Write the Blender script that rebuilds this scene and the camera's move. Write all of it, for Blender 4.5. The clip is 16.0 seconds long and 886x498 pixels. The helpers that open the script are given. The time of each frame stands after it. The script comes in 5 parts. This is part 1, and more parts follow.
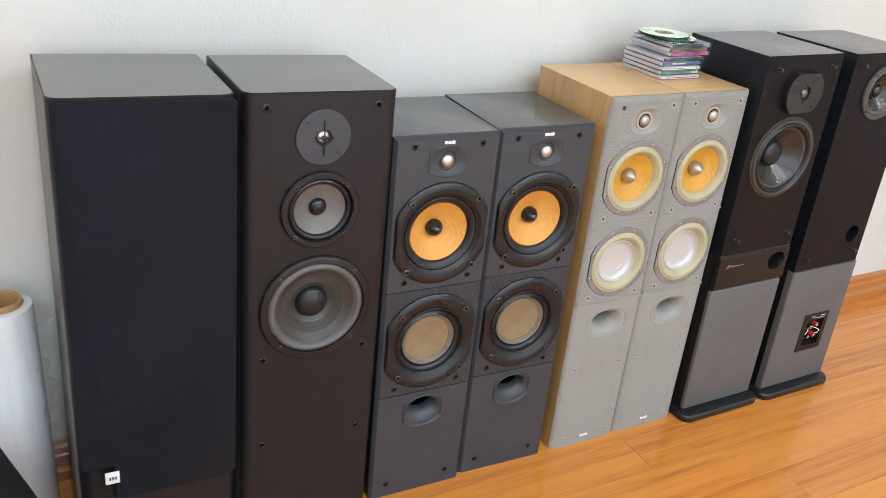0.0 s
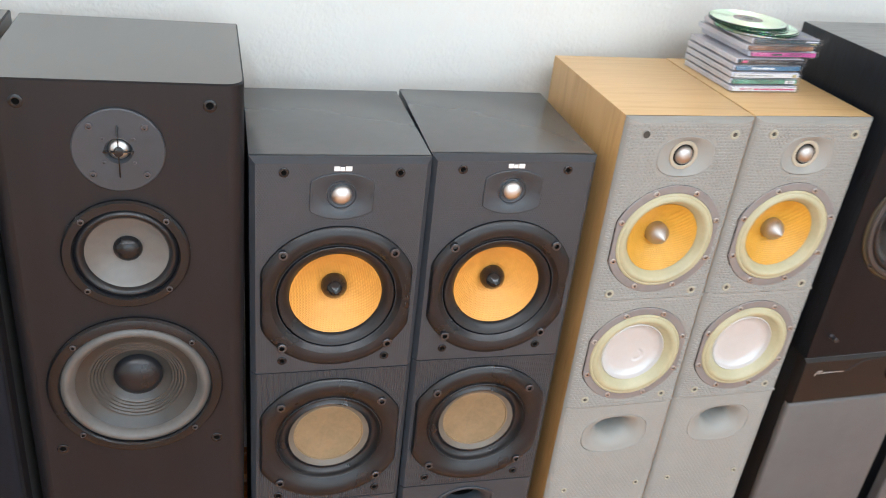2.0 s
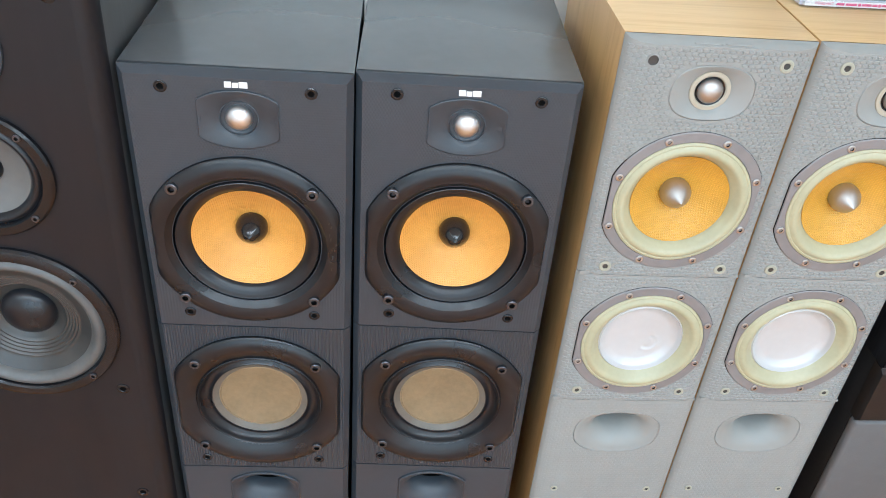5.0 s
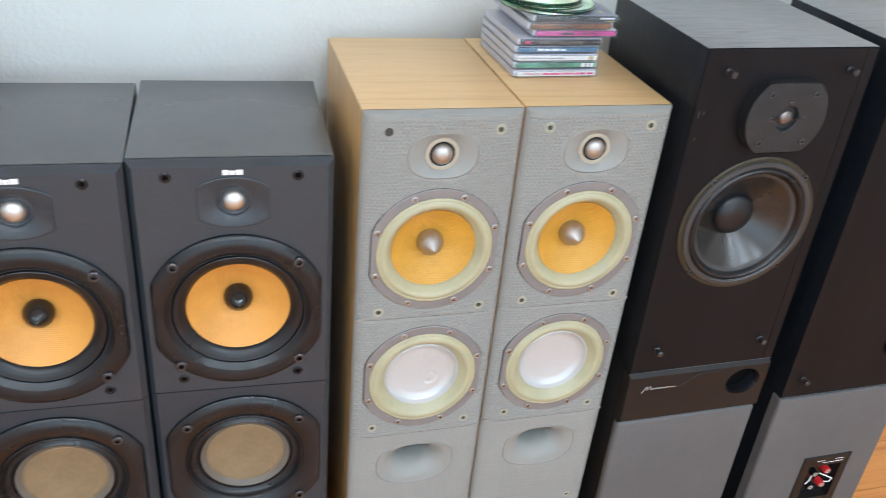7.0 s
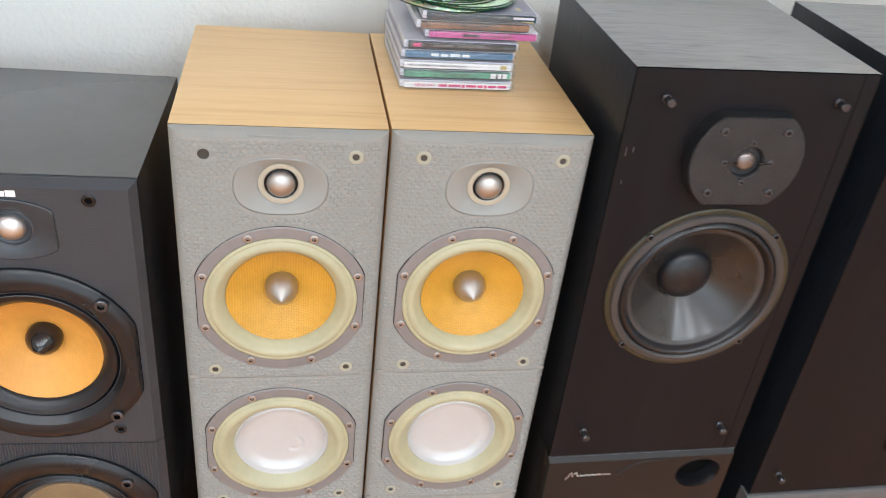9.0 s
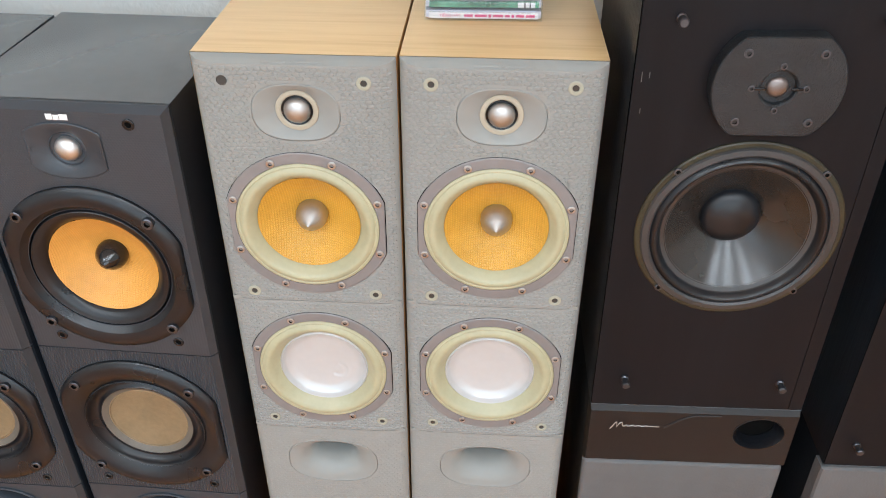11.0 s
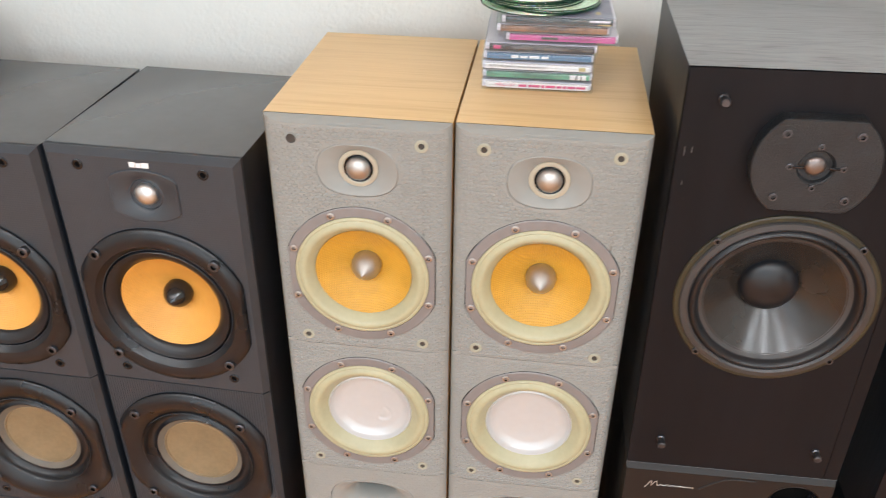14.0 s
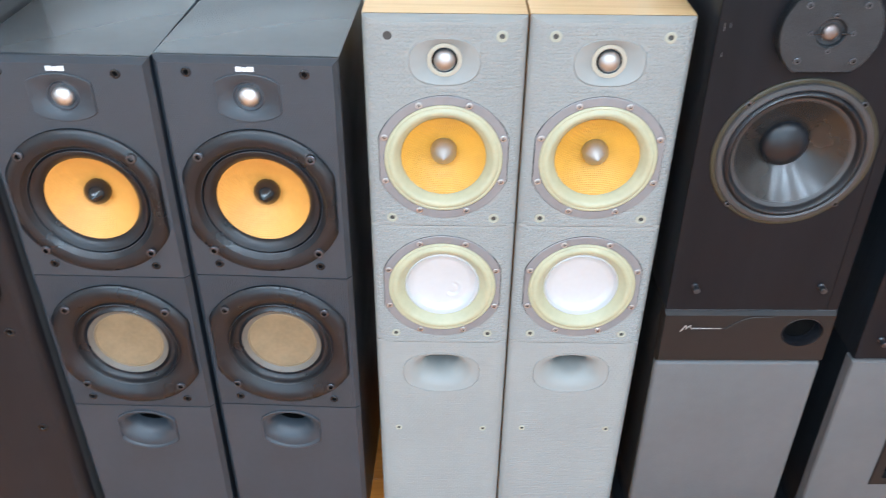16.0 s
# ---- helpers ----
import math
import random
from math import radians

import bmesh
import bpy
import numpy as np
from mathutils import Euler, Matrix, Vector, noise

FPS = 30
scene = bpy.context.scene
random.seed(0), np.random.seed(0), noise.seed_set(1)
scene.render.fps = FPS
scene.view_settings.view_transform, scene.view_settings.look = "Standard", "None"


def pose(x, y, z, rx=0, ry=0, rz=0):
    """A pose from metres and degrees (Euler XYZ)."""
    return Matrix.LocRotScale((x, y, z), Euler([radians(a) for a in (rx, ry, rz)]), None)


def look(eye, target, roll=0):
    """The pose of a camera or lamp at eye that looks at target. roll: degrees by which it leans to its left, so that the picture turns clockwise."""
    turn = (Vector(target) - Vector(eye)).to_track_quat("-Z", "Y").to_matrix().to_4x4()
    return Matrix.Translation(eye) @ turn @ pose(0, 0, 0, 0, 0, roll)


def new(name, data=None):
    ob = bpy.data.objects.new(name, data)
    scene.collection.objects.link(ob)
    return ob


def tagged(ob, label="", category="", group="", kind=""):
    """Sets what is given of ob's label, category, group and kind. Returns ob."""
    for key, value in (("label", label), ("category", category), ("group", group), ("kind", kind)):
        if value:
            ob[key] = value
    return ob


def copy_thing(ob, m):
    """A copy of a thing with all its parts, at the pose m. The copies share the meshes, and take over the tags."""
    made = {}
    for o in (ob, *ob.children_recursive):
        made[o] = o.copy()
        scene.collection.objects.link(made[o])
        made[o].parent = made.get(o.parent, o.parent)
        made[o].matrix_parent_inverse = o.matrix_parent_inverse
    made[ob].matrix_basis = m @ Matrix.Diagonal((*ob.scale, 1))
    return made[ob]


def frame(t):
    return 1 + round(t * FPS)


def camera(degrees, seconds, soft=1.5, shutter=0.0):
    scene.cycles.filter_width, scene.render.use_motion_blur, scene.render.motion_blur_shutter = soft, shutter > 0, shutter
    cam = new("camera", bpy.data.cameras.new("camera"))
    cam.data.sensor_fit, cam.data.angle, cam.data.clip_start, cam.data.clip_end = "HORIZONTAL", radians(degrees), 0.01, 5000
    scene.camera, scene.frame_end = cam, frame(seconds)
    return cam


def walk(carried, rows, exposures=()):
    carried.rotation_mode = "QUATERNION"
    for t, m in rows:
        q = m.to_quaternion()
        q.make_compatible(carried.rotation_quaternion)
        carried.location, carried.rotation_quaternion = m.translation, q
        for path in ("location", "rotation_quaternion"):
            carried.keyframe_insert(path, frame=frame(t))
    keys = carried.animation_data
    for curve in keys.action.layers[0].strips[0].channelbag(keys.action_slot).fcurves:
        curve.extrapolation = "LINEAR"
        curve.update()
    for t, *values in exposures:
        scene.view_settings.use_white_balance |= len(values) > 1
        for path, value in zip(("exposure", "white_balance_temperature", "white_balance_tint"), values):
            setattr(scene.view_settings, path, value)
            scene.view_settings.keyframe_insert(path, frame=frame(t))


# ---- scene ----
cam = camera(56.2, 16.0, soft=0.5, shutter=0.35)
WINDOW_W, CEIL_W = 71.0, 28.5
PATH = [
    (0, (0.056, -0.027, 1.365), (0.946, 1.545, 0.508), 5.7),
    (0.5, (0.187, 0.031, 1.357), (1.052, 1.61, 0.485), 6.1),
    (1, (0.392, 0.103, 1.359), (1.202, 1.698, 0.465), 6.5),
    (1.5, (0.544, 0.199, 1.327), (1.219, 1.841, 0.406), 6.9),
    (2, (0.656, 0.355, 1.297), (1.173, 2.028, 0.329), 6.5),
    (2.5, (0.752, 0.468, 1.259), (1.117, 2.14, 0.223), 5.8),
    (3, (0.878, 0.545, 1.244), (1.133, 2.201, 0.153), 5.5),
    (3.5, (0.923, 0.571, 1.233), (1.096, 2.198, 0.083), 5.2),
    (3.7, (0.928, 0.576, 1.223), (1.076, 2.188, 0.049), 5.1),
    (5.8, (0.961, 0.51, 1.244), (1.157, 2.136, 0.095), 4.6),
    (6, (0.952, 0.501, 1.256), (1.196, 2.138, 0.133), 4.7),
    (6.5, (0.961, 0.464, 1.284), (1.35, 2.112, 0.22), 5.1),
    (7, (1.021, 0.435, 1.295), (1.549, 2.071, 0.274), 5.8),
    (7.5, (1.112, 0.437, 1.292), (1.701, 2.065, 0.289), 6.3),
    (8, (1.216, 0.438, 1.294), (1.775, 2.073, 0.286), 6.8),
    (8.5, (1.28, 0.477, 1.274), (1.755, 2.118, 0.234), 7.1),
    (9, (1.303, 0.614, 1.267), (1.666, 2.26, 0.191), 7.0),
    (9.5, (1.318, 0.681, 1.221), (1.574, 2.293, 0.065), 6.6),
    (9.7, (1.351, 0.667, 1.203), (1.519, 2.25, -0.009), 4.9),
    (11.8, (1.494, 0.56, 1.282), (1.383, 2.235, 0.194), 0.2),
    (12, (1.496, 0.561, 1.289), (1.389, 2.244, 0.214), 0.4),
    (12.5, (1.506, 0.56, 1.289), (1.407, 2.271, 0.258), 0.9),
    (13, (1.504, 0.555, 1.292), (1.394, 2.275, 0.276), 1.2),
    (13.5, (1.503, 0.549, 1.285), (1.355, 2.256, 0.253), 1.1),
    (14, (1.485, 0.542, 1.276), (1.274, 2.224, 0.216), 0.7),
    (14.5, (1.426, 0.523, 1.262), (1.158, 2.177, 0.17), 0.1),
    (15, (1.378, 0.481, 1.247), (1.116, 2.112, 0.12), -0.4),
    (15.5, (1.3, 0.374, 1.24), (1.117, 2.008, 0.1), -0.4),
    (16, (1.298, 0.343, 1.26), (1.293, 1.998, 0.137), 0.6),
]
EXPOSURES = [(0.0, 0.06, 6150, 7), (1.0, 0.13, 6150, 7), (1.5, 0.22, 6200, 7), (2.0, 0.23, 6100, 7), (2.5, 0.23, 5950, 5), (3.0, 0.2, 5700, 3), (3.5, 0.28, 5600, 2), (6.0, 0.3, 5450, 1), (7.0, 0.07, 5650, 3), (8.0, 0.03, 6100, 7), (9.0, 0.13, 6100, 7), (12.0, 0.1, 5950, 5), (13.0, 0.05, 6250, 9), (14.5, 0.22, 6500, 9), (15.5, 0.42, 5300, 2), (16.0, 0.52, 5250, 2)]
walk(cam, [(t, look(eye, target, roll)) for t, eye, target, roll in PATH], EXPOSURES)

# ---------- world, light, exposure ----------
world = bpy.data.worlds.new("sky")
scene.world = world
world.use_nodes = True
_wn = world.node_tree.nodes
_sky = _wn.new("ShaderNodeTexSky")
_sky.sky_type = "NISHITA"
_sky.sun_disc = False
_sky.sun_elevation, _sky.sun_rotation = radians(40), radians(160)
_wn["Background"].inputs["Strength"].default_value = 0.12
world.node_tree.links.new(_sky.outputs[0], _wn["Background"].inputs["Color"])


def area_lamp(name, m, sx, sy, watts, colour):
    data = bpy.data.lights.new(name, "AREA")
    data.shape, data.size, data.size_y, data.energy, data.color = "RECTANGLE", sx, sy, watts, colour
    ob = new(name, data)
    ob.matrix_world = m
    return ob


# light of an unseen window added behind the camera, and of unseen ceiling lamps
area_lamp("window_daylight", look((1.25, -2.97, 1.25), (1.25, 0.0, 1.15)), 5.0, 2.3, WINDOW_W, (0.80, 0.91, 1.0))
for _x in (-0.9, 0.2, 1.25, 2.3, 3.3):
    area_lamp("ceiling_lamp_light", look((_x, -1.15, 2.66), (_x, -1.15, 0.0)), 0.12, 1.5, CEIL_W, (0.87, 0.94, 1.0))


# ---------- materials ----------
def material(name, colour, rough=0.5, metal=0.0, spec=0.5, grain=None, mottle=0.0, mottle_scale=6.0, bump=0.0, bump_scale=200.0, rough_var=0.0, coat=0.0, sheen=0.0, stretch=(1, 1, 1)):
    """A procedural surface: base colour with two scales of variation, fine relief and uneven gloss."""
    m = bpy.data.materials.new(name)
    m.use_nodes = True
    n, l = m.node_tree.nodes, m.node_tree.links
    b = n["Principled BSDF"]
    b.inputs["Base Color"].default_value = (*colour, 1)
    b.inputs["Roughness"].default_value = rough
    b.inputs["Metallic"].default_value = metal
    b.inputs["Specular IOR Level"].default_value = spec
    b.inputs["Coat Weight"].default_value = coat
    b.inputs["Coat Roughness"].default_value = 0.12
    if sheen:
        b.inputs["Sheen Weight"].default_value = sheen
    tc = n.new("ShaderNodeTexCoord")
    mp = n.new("ShaderNodeMapping")
    mp.inputs["Scale"].default_value = stretch
    l.new(tc.outputs["Object"], mp.inputs["Vector"])
    if mottle or grain:
        a = n.new("ShaderNodeTexNoise")
        a.inputs["Scale"].default_value, a.inputs["Detail"].default_value = mottle_scale, 6
        l.new(mp.outputs[0], a.inputs["Vector"])
        c = n.new("ShaderNodeTexNoise")
        c.inputs["Scale"].default_value, c.inputs["Detail"].default_value = mottle_scale * 9, 4
        l.new(mp.outputs[0], c.inputs["Vector"])
        mix = n.new("ShaderNodeMath")
        mix.operation = "MULTIPLY_ADD"
        l.new(c.outputs[0], mix.inputs[0])
        mix.inputs[1].default_value = 0.4
        l.new(a.outputs[0], mix.inputs[2])
        ramp = n.new("ShaderNodeValToRGB")
        lo = grain if grain else tuple(max(0, x * (1 - mottle)) for x in colour)
        hi = colour if grain else tuple(min(1, x * (1 + mottle)) for x in colour)
        ramp.color_ramp.elements[0].position, ramp.color_ramp.elements[1].position = 0.5, 0.9
        ramp.color_ramp.elements[0].color = (*lo, 1)
        ramp.color_ramp.elements[1].color = (*hi, 1)
        l.new(mix.outputs[0], ramp.inputs[0])
        l.new(ramp.outputs[0], b.inputs["Base Color"])
    if rough_var:
        r = n.new("ShaderNodeTexNoise")
        r.inputs["Scale"].default_value, r.inputs["Detail"].default_value = 14, 5
        l.new(tc.outputs["Object"], r.inputs["Vector"])
        rr = n.new("ShaderNodeMapRange")
        rr.inputs["From Min"].default_value, rr.inputs["From Max"].default_value = 0.3, 0.7
        rr.inputs["To Min"].default_value, rr.inputs["To Max"].default_value = rough - rough_var, rough + rough_var
        l.new(r.outputs[0], rr.inputs["Value"])
        l.new(rr.outputs[0], b.inputs["Roughness"])
    if bump:
        h = n.new("ShaderNodeTexNoise")
        h.inputs["Scale"].default_value, h.inputs["Detail"].default_value = bump_scale, 3
        l.new(mp.outputs[0], h.inputs["Vector"])
        bp = n.new("ShaderNodeBump")
        bp.inputs["Strength"].default_value, bp.inputs["Distance"].default_value = bump, 0.001
        l.new(h.outputs[0], bp.inputs["Height"])
        l.new(bp.outputs[0], b.inputs["Normal"])
    return m


def nodes_of(m):
    return m.node_tree.nodes, m.node_tree.links, m.node_tree.nodes["Principled BSDF"]


def math_node(n, l, op, a, b=None, c=None):
    k = n.new("ShaderNodeMath")
    k.operation = op
    for i, v in enumerate((a, b, c)):
        if v is None:
            continue
        if isinstance(v, (int, float)):
            k.inputs[i].default_value = v
        else:
            l.new(v, k.inputs[i])
    return k.outputs[0]


def weave(m, px, pz, strength, dist, tint=0.0, kind="dots"):
    """Woven or moulded relief on a baffle or cone, with cells px wide and pz high, in metres."""
    n, l, b = nodes_of(m)
    tc = n.new("ShaderNodeTexCoord")
    sp = n.new("ShaderNodeSeparateXYZ")
    l.new(tc.outputs["Object"], sp.inputs[0])
    x, z = sp.outputs["X"], sp.outputs["Z"]
    if kind == "dots":
        hx = math_node(n, l, "MULTIPLY_ADD", math_node(n, l, "SINE", math_node(n, l, "MULTIPLY", x, 2 * math.pi / px)), 0.5, 0.5)
        hz = math_node(n, l, "MULTIPLY_ADD", math_node(n, l, "SINE", math_node(n, l, "MULTIPLY", z, 2 * math.pi / pz)), 0.5, 0.5)
        hgt = math_node(n, l, "MULTIPLY", hx, hz)
    elif kind == "dots_ribs":
        # staggered dots above, upright ribs below
        row = math_node(n, l, "FLOOR", math_node(n, l, "DIVIDE", z, pz))
        fz = math_node(n, l, "SUBTRACT", math_node(n, l, "FRACT", math_node(n, l, "DIVIDE", z, pz)), 0.5)
        fx = math_node(n, l, "SUBTRACT", math_node(n, l, "FRACT", math_node(n, l, "ADD", math_node(n, l, "DIVIDE", x, px), math_node(n, l, "MULTIPLY", row, 0.5))), 0.5)
        rr = math_node(n, l, "ADD", math_node(n, l, "MULTIPLY", fx, fx), math_node(n, l, "MULTIPLY", fz, fz))
        dot = math_node(n, l, "MAXIMUM", math_node(n, l, "SUBTRACT", 1.0, math_node(n, l, "MULTIPLY", rr, 6.0)), 0.0)
        rib = math_node(n, l, "MULTIPLY_ADD", math_node(n, l, "SINE", math_node(n, l, "MULTIPLY", x, 2 * math.pi / px)), 0.3, 0.3)
        up = math_node(n, l, "GREATER_THAN", z, 0.612)
        hgt = math_node(n, l, "ADD", math_node(n, l, "MULTIPLY", dot, up), math_node(n, l, "MULTIPLY", rib, math_node(n, l, "SUBTRACT", 1.0, up)))
    else:
        hgt = math_node(n, l, "SINE", math_node(n, l, "MULTIPLY", x, 2 * math.pi / px))
    bp = n.new("ShaderNodeBump")
    bp.inputs["Strength"].default_value, bp.inputs["Distance"].default_value = strength, dist
    l.new(hgt, bp.inputs["Height"])
    l.new(bp.outputs[0], b.inputs["Normal"])
    if tint:
        base = b.inputs["Base Color"]
        src = base.links[0].from_socket if base.links else None
        mx = n.new("ShaderNodeMix")
        mx.data_type, mx.blend_type = "RGBA", "MULTIPLY"
        mx.inputs["Factor"].default_value = tint
        if src:
            l.new(src, mx.inputs["A"])
        else:
            mx.inputs["A"].default_value = base.default_value
        soft = math_node(n, l, "MULTIPLY_ADD", hgt, 0.5, 0.5)
        l.new(soft, mx.inputs["B"])
        l.new(mx.outputs["Result"], base)
    return m


def wood(name, light, dark, rough, axis="X", scale=7.0, coat=0.0, relief=0.25, per_piece=0.0, fine=70.0, stretch=0.12, pore=0.5):
    """Wood with long grain along axis, darker figure, fine pores and, for boards, a tone of each board's own."""
    m = bpy.data.materials.new(name)
    m.use_nodes = True
    n, l, b = nodes_of(m)
    tc = n.new("ShaderNodeTexCoord")
    mp = n.new("ShaderNodeMapping")
    s = {"X": (stretch, 1, 1), "Y": (1, stretch, 1), "Z": (1, 1, stretch)}[axis]
    mp.inputs["Scale"].default_value = s
    vec = tc.outputs["Object"]
    info = n.new("ShaderNodeObjectInfo")
    if per_piece:
        ad = n.new("ShaderNodeVectorMath")
        ad.operation = "MULTIPLY_ADD"
        l.new(info.outputs["Random"], ad.inputs[0])
        ad.inputs[1].default_value = (31, 17, 7)
        l.new(vec, ad.inputs[2])
        vec = ad.outputs[0]
    l.new(vec, mp.inputs["Vector"])
    warp = n.new("ShaderNodeTexNoise")
    warp.inputs["Scale"].default_value, warp.inputs["Detail"].default_value, warp.inputs["Distortion"].default_value = scale, 5, 1.6
    l.new(mp.outputs[0], warp.inputs["Vector"])
    pores = n.new("ShaderNodeTexNoise")
    pores.inputs["Scale"].default_value, pores.inputs["Detail"].default_value = scale * fine / 7, 4
    l.new(mp.outputs[0], pores.inputs["Vector"])
    f = math_node(n, l, "MULTIPLY_ADD", pores.outputs[0], pore, warp.outputs[0])
    if per_piece:
        f = math_node(n, l, "MULTIPLY_ADD", math_node(n, l, "SUBTRACT", info.outputs["Random"], 0.5), per_piece, f)
    ramp = n.new("ShaderNodeValToRGB")
    e = ramp.color_ramp.elements
    rise = (pore - 0.5) * 0.5
    e[0].position, e[0].color = 0.48 + rise, (*dark, 1)
    e[1].position, e[1].color = 0.92 + rise * 0.5, (*light, 1)
    k = e.new(0.68 + rise)
    k.color = (*[a * 0.62 + c * 0.38 for a, c in zip(light, dark)], 1)
    l.new(f, ramp.inputs[0])
    l.new(ramp.outputs[0], b.inputs["Base Color"])
    b.inputs["Roughness"].default_value = rough
    b.inputs["Coat Weight"].default_value = coat
    b.inputs["Coat Roughness"].default_value = 0.1
    bp = n.new("ShaderNodeBump")
    bp.inputs["Strength"].default_value, bp.inputs["Distance"].default_value = relief, 0.0006
    l.new(f, bp.inputs["Height"])
    l.new(bp.outputs[0], b.inputs["Normal"])
    return m


def plaster():
    """White wall paint over rough trowelled plaster."""
    m = material("white_plaster", (0.67, 0.675, 0.65), 0.6, mottle=0.03, mottle_scale=3)
    n, l, b = nodes_of(m)
    tc = n.new("ShaderNodeTexCoord")
    a = n.new("ShaderNodeTexNoise")
    a.inputs["Scale"].default_value, a.inputs["Detail"].default_value, a.inputs["Distortion"].default_value = 150, 2.5, 0.1
    l.new(tc.outputs["Object"], a.inputs["Vector"])
    patch = n.new("ShaderNodeTexNoise")
    patch.inputs["Scale"].default_value, patch.inputs["Detail"].default_value = 5, 2
    l.new(tc.outputs["Object"], patch.inputs["Vector"])
    amount = n.new("ShaderNodeMapRange")
    amount.inputs["From Min"].default_value, amount.inputs["From Max"].default_value = 0.4, 0.62
    amount.inputs["To Min"].default_value = 0.25
    l.new(patch.outputs[0], amount.inputs["Value"])
    ridge = n.new("ShaderNodeMapRange")
    ridge.inputs["From Min"].default_value, ridge.inputs["From Max"].default_value = 0.30, 0.74
    ridge.interpolation_type = "SMOOTHSTEP"
    l.new(a.outputs[0], ridge.inputs["Value"])
    hgt = math_node(n, l, "MULTIPLY", ridge.outputs[0], amount.outputs[0])
    bp = n.new("ShaderNodeBump")
    bp.inputs["Strength"].default_value, bp.inputs["Distance"].default_value = 0.40, 0.0015
    l.new(hgt, bp.inputs["Height"])
    l.new(bp.outputs[0], b.inputs["Normal"])
    return m


WALL = plaster()
PAINT = material("ceiling_paint", (0.82, 0.82, 0.80), 0.7, mottle=0.02)
PLANK = wood("varnished_orange_floorboard", (0.68, 0.268, 0.045), (0.42, 0.140, 0.023), 0.24, "X", 15, coat=0.35, relief=0.05, per_piece=0.12, fine=60, stretch=0.05, pore=0.6)
TRIM = wood("varnished_brown_trim", (0.50, 0.20, 0.05), (0.24, 0.08, 0.016), 0.30, "X", 6, coat=0.3, relief=0.1)
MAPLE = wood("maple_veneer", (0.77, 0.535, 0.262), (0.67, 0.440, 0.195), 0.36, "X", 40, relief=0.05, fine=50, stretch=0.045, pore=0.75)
# upright-grain maple, darkened for the shade in the gaps beside the cabinets
MAPLE_SHADED = wood("maple_veneer_shaded", (0.60, 0.375, 0.155), (0.47, 0.27, 0.095), 0.40, "Z", 34, relief=0.05, fine=28)
# same ash twice: pale with wall light for the top, dark for shaded sides
ASH_LIT = wood("black_ash_veneer_lit", (0.225, 0.238, 0.247), (0.105, 0.110, 0.116), 0.28, "X", 95, relief=0.35, fine=24)
ASH_SHADED = wood("black_ash_veneer_shaded", (0.014, 0.018, 0.025), (0.003, 0.004, 0.006), 0.36, "Z", 70, relief=0.6, fine=25)
ASH_SHADED.node_tree.nodes["Principled BSDF"].inputs["Specular IOR Level"].default_value = 0.28
BROWNBLACK = material("brown_black_vinyl", (0.0110, 0.0100, 0.0116), 0.42, spec=0.12, mottle=0.25, mottle_scale=5, bump=0.15, bump_scale=150, rough_var=0.05, stretch=(1, 1, 0.08))
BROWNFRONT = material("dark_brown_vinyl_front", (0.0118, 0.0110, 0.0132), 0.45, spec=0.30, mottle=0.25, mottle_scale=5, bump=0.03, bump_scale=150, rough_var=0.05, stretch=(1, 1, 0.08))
# black vinyl with base colour lifted for the light on top and sides
WRAPTOP_LIT = material("black_vinyl_lit_top", (0.040, 0.040, 0.041), 0.14, spec=0.8, coat=0.4, mottle=0.15, bump=0.04, bump_scale=180, rough_var=0.03, stretch=(0.1, 1, 1))
WRAPSIDE_LIT = material("black_vinyl_lit_sides", (0.072, 0.072, 0.073), 0.34, spec=0.55, mottle=0.2, mottle_scale=8, bump=0.06, bump_scale=180, rough_var=0.03, stretch=(1, 1, 0.1))
# one charcoal vinyl twice: shaded tone for sides, lit tone for tops
BVINYL_SHADED = material("charcoal_vinyl_shaded", (0.013, 0.017, 0.025), 0.40, spec=0.3, mottle=0.12, bump=0.06, bump_scale=260, rough_var=0.04)
BVINYL_LIT = material("charcoal_vinyl_lit", (0.100, 0.107, 0.112), 0.25, mottle=0.08, bump=0.03, bump_scale=260, rough_var=0.012)
BBAFFLE = material("charcoal_moulded_plastic", (0.0320, 0.0385, 0.0475), 0.42, mottle=0.12, mottle_scale=9, bump=0.15, bump_scale=500)
BBAFFLE_T = weave(material("charcoal_dimpled_plastic", (0.0320, 0.0385, 0.0475), 0.42, mottle=0.1), 0.0034, 0.0030, 0.32, 0.0005, kind="dots_ribs")
BBAFFLE_R = weave(material("charcoal_ribbed_plastic", (0.0320, 0.0385, 0.0475), 0.42, mottle=0.1), 0.0034, 0.0034, 0.9, 0.0004, kind="ribs")
BLACKPLASTIC = material("black_satin_plastic", (0.0070, 0.0075, 0.0095), 0.25, spec=0.42, mottle=0.15, rough_var=0.05, bump=0.04, bump_scale=300)
GRAINPLASTIC = material("black_grained_plastic", (0.017, 0.0185, 0.021), 0.36, spec=0.4, bump=1.0, bump_scale=620, mottle=0.2, mottle_scale=40)
RUBBER = material("black_rubber", (0.0090, 0.0096, 0.0120), 0.31, spec=0.42, mottle=0.25, rough_var=0.06, bump=0.06, bump_scale=120)
# near-black that paints the shade of holes, joints, grooves and gaps
SHADEBLACK = material("shade_black", (0.003, 0.003, 0.003), 0.9, spec=0.05, mottle=0.2)
SCREW = material("black_screw_steel", (0.09, 0.09, 0.10), 0.34, metal=0.8, mottle=0.2, mottle_scale=80)
STEEL = material("bright_screw_steel", (0.44, 0.42, 0.40), 0.28, metal=0.9, mottle=0.1, mottle_scale=80)
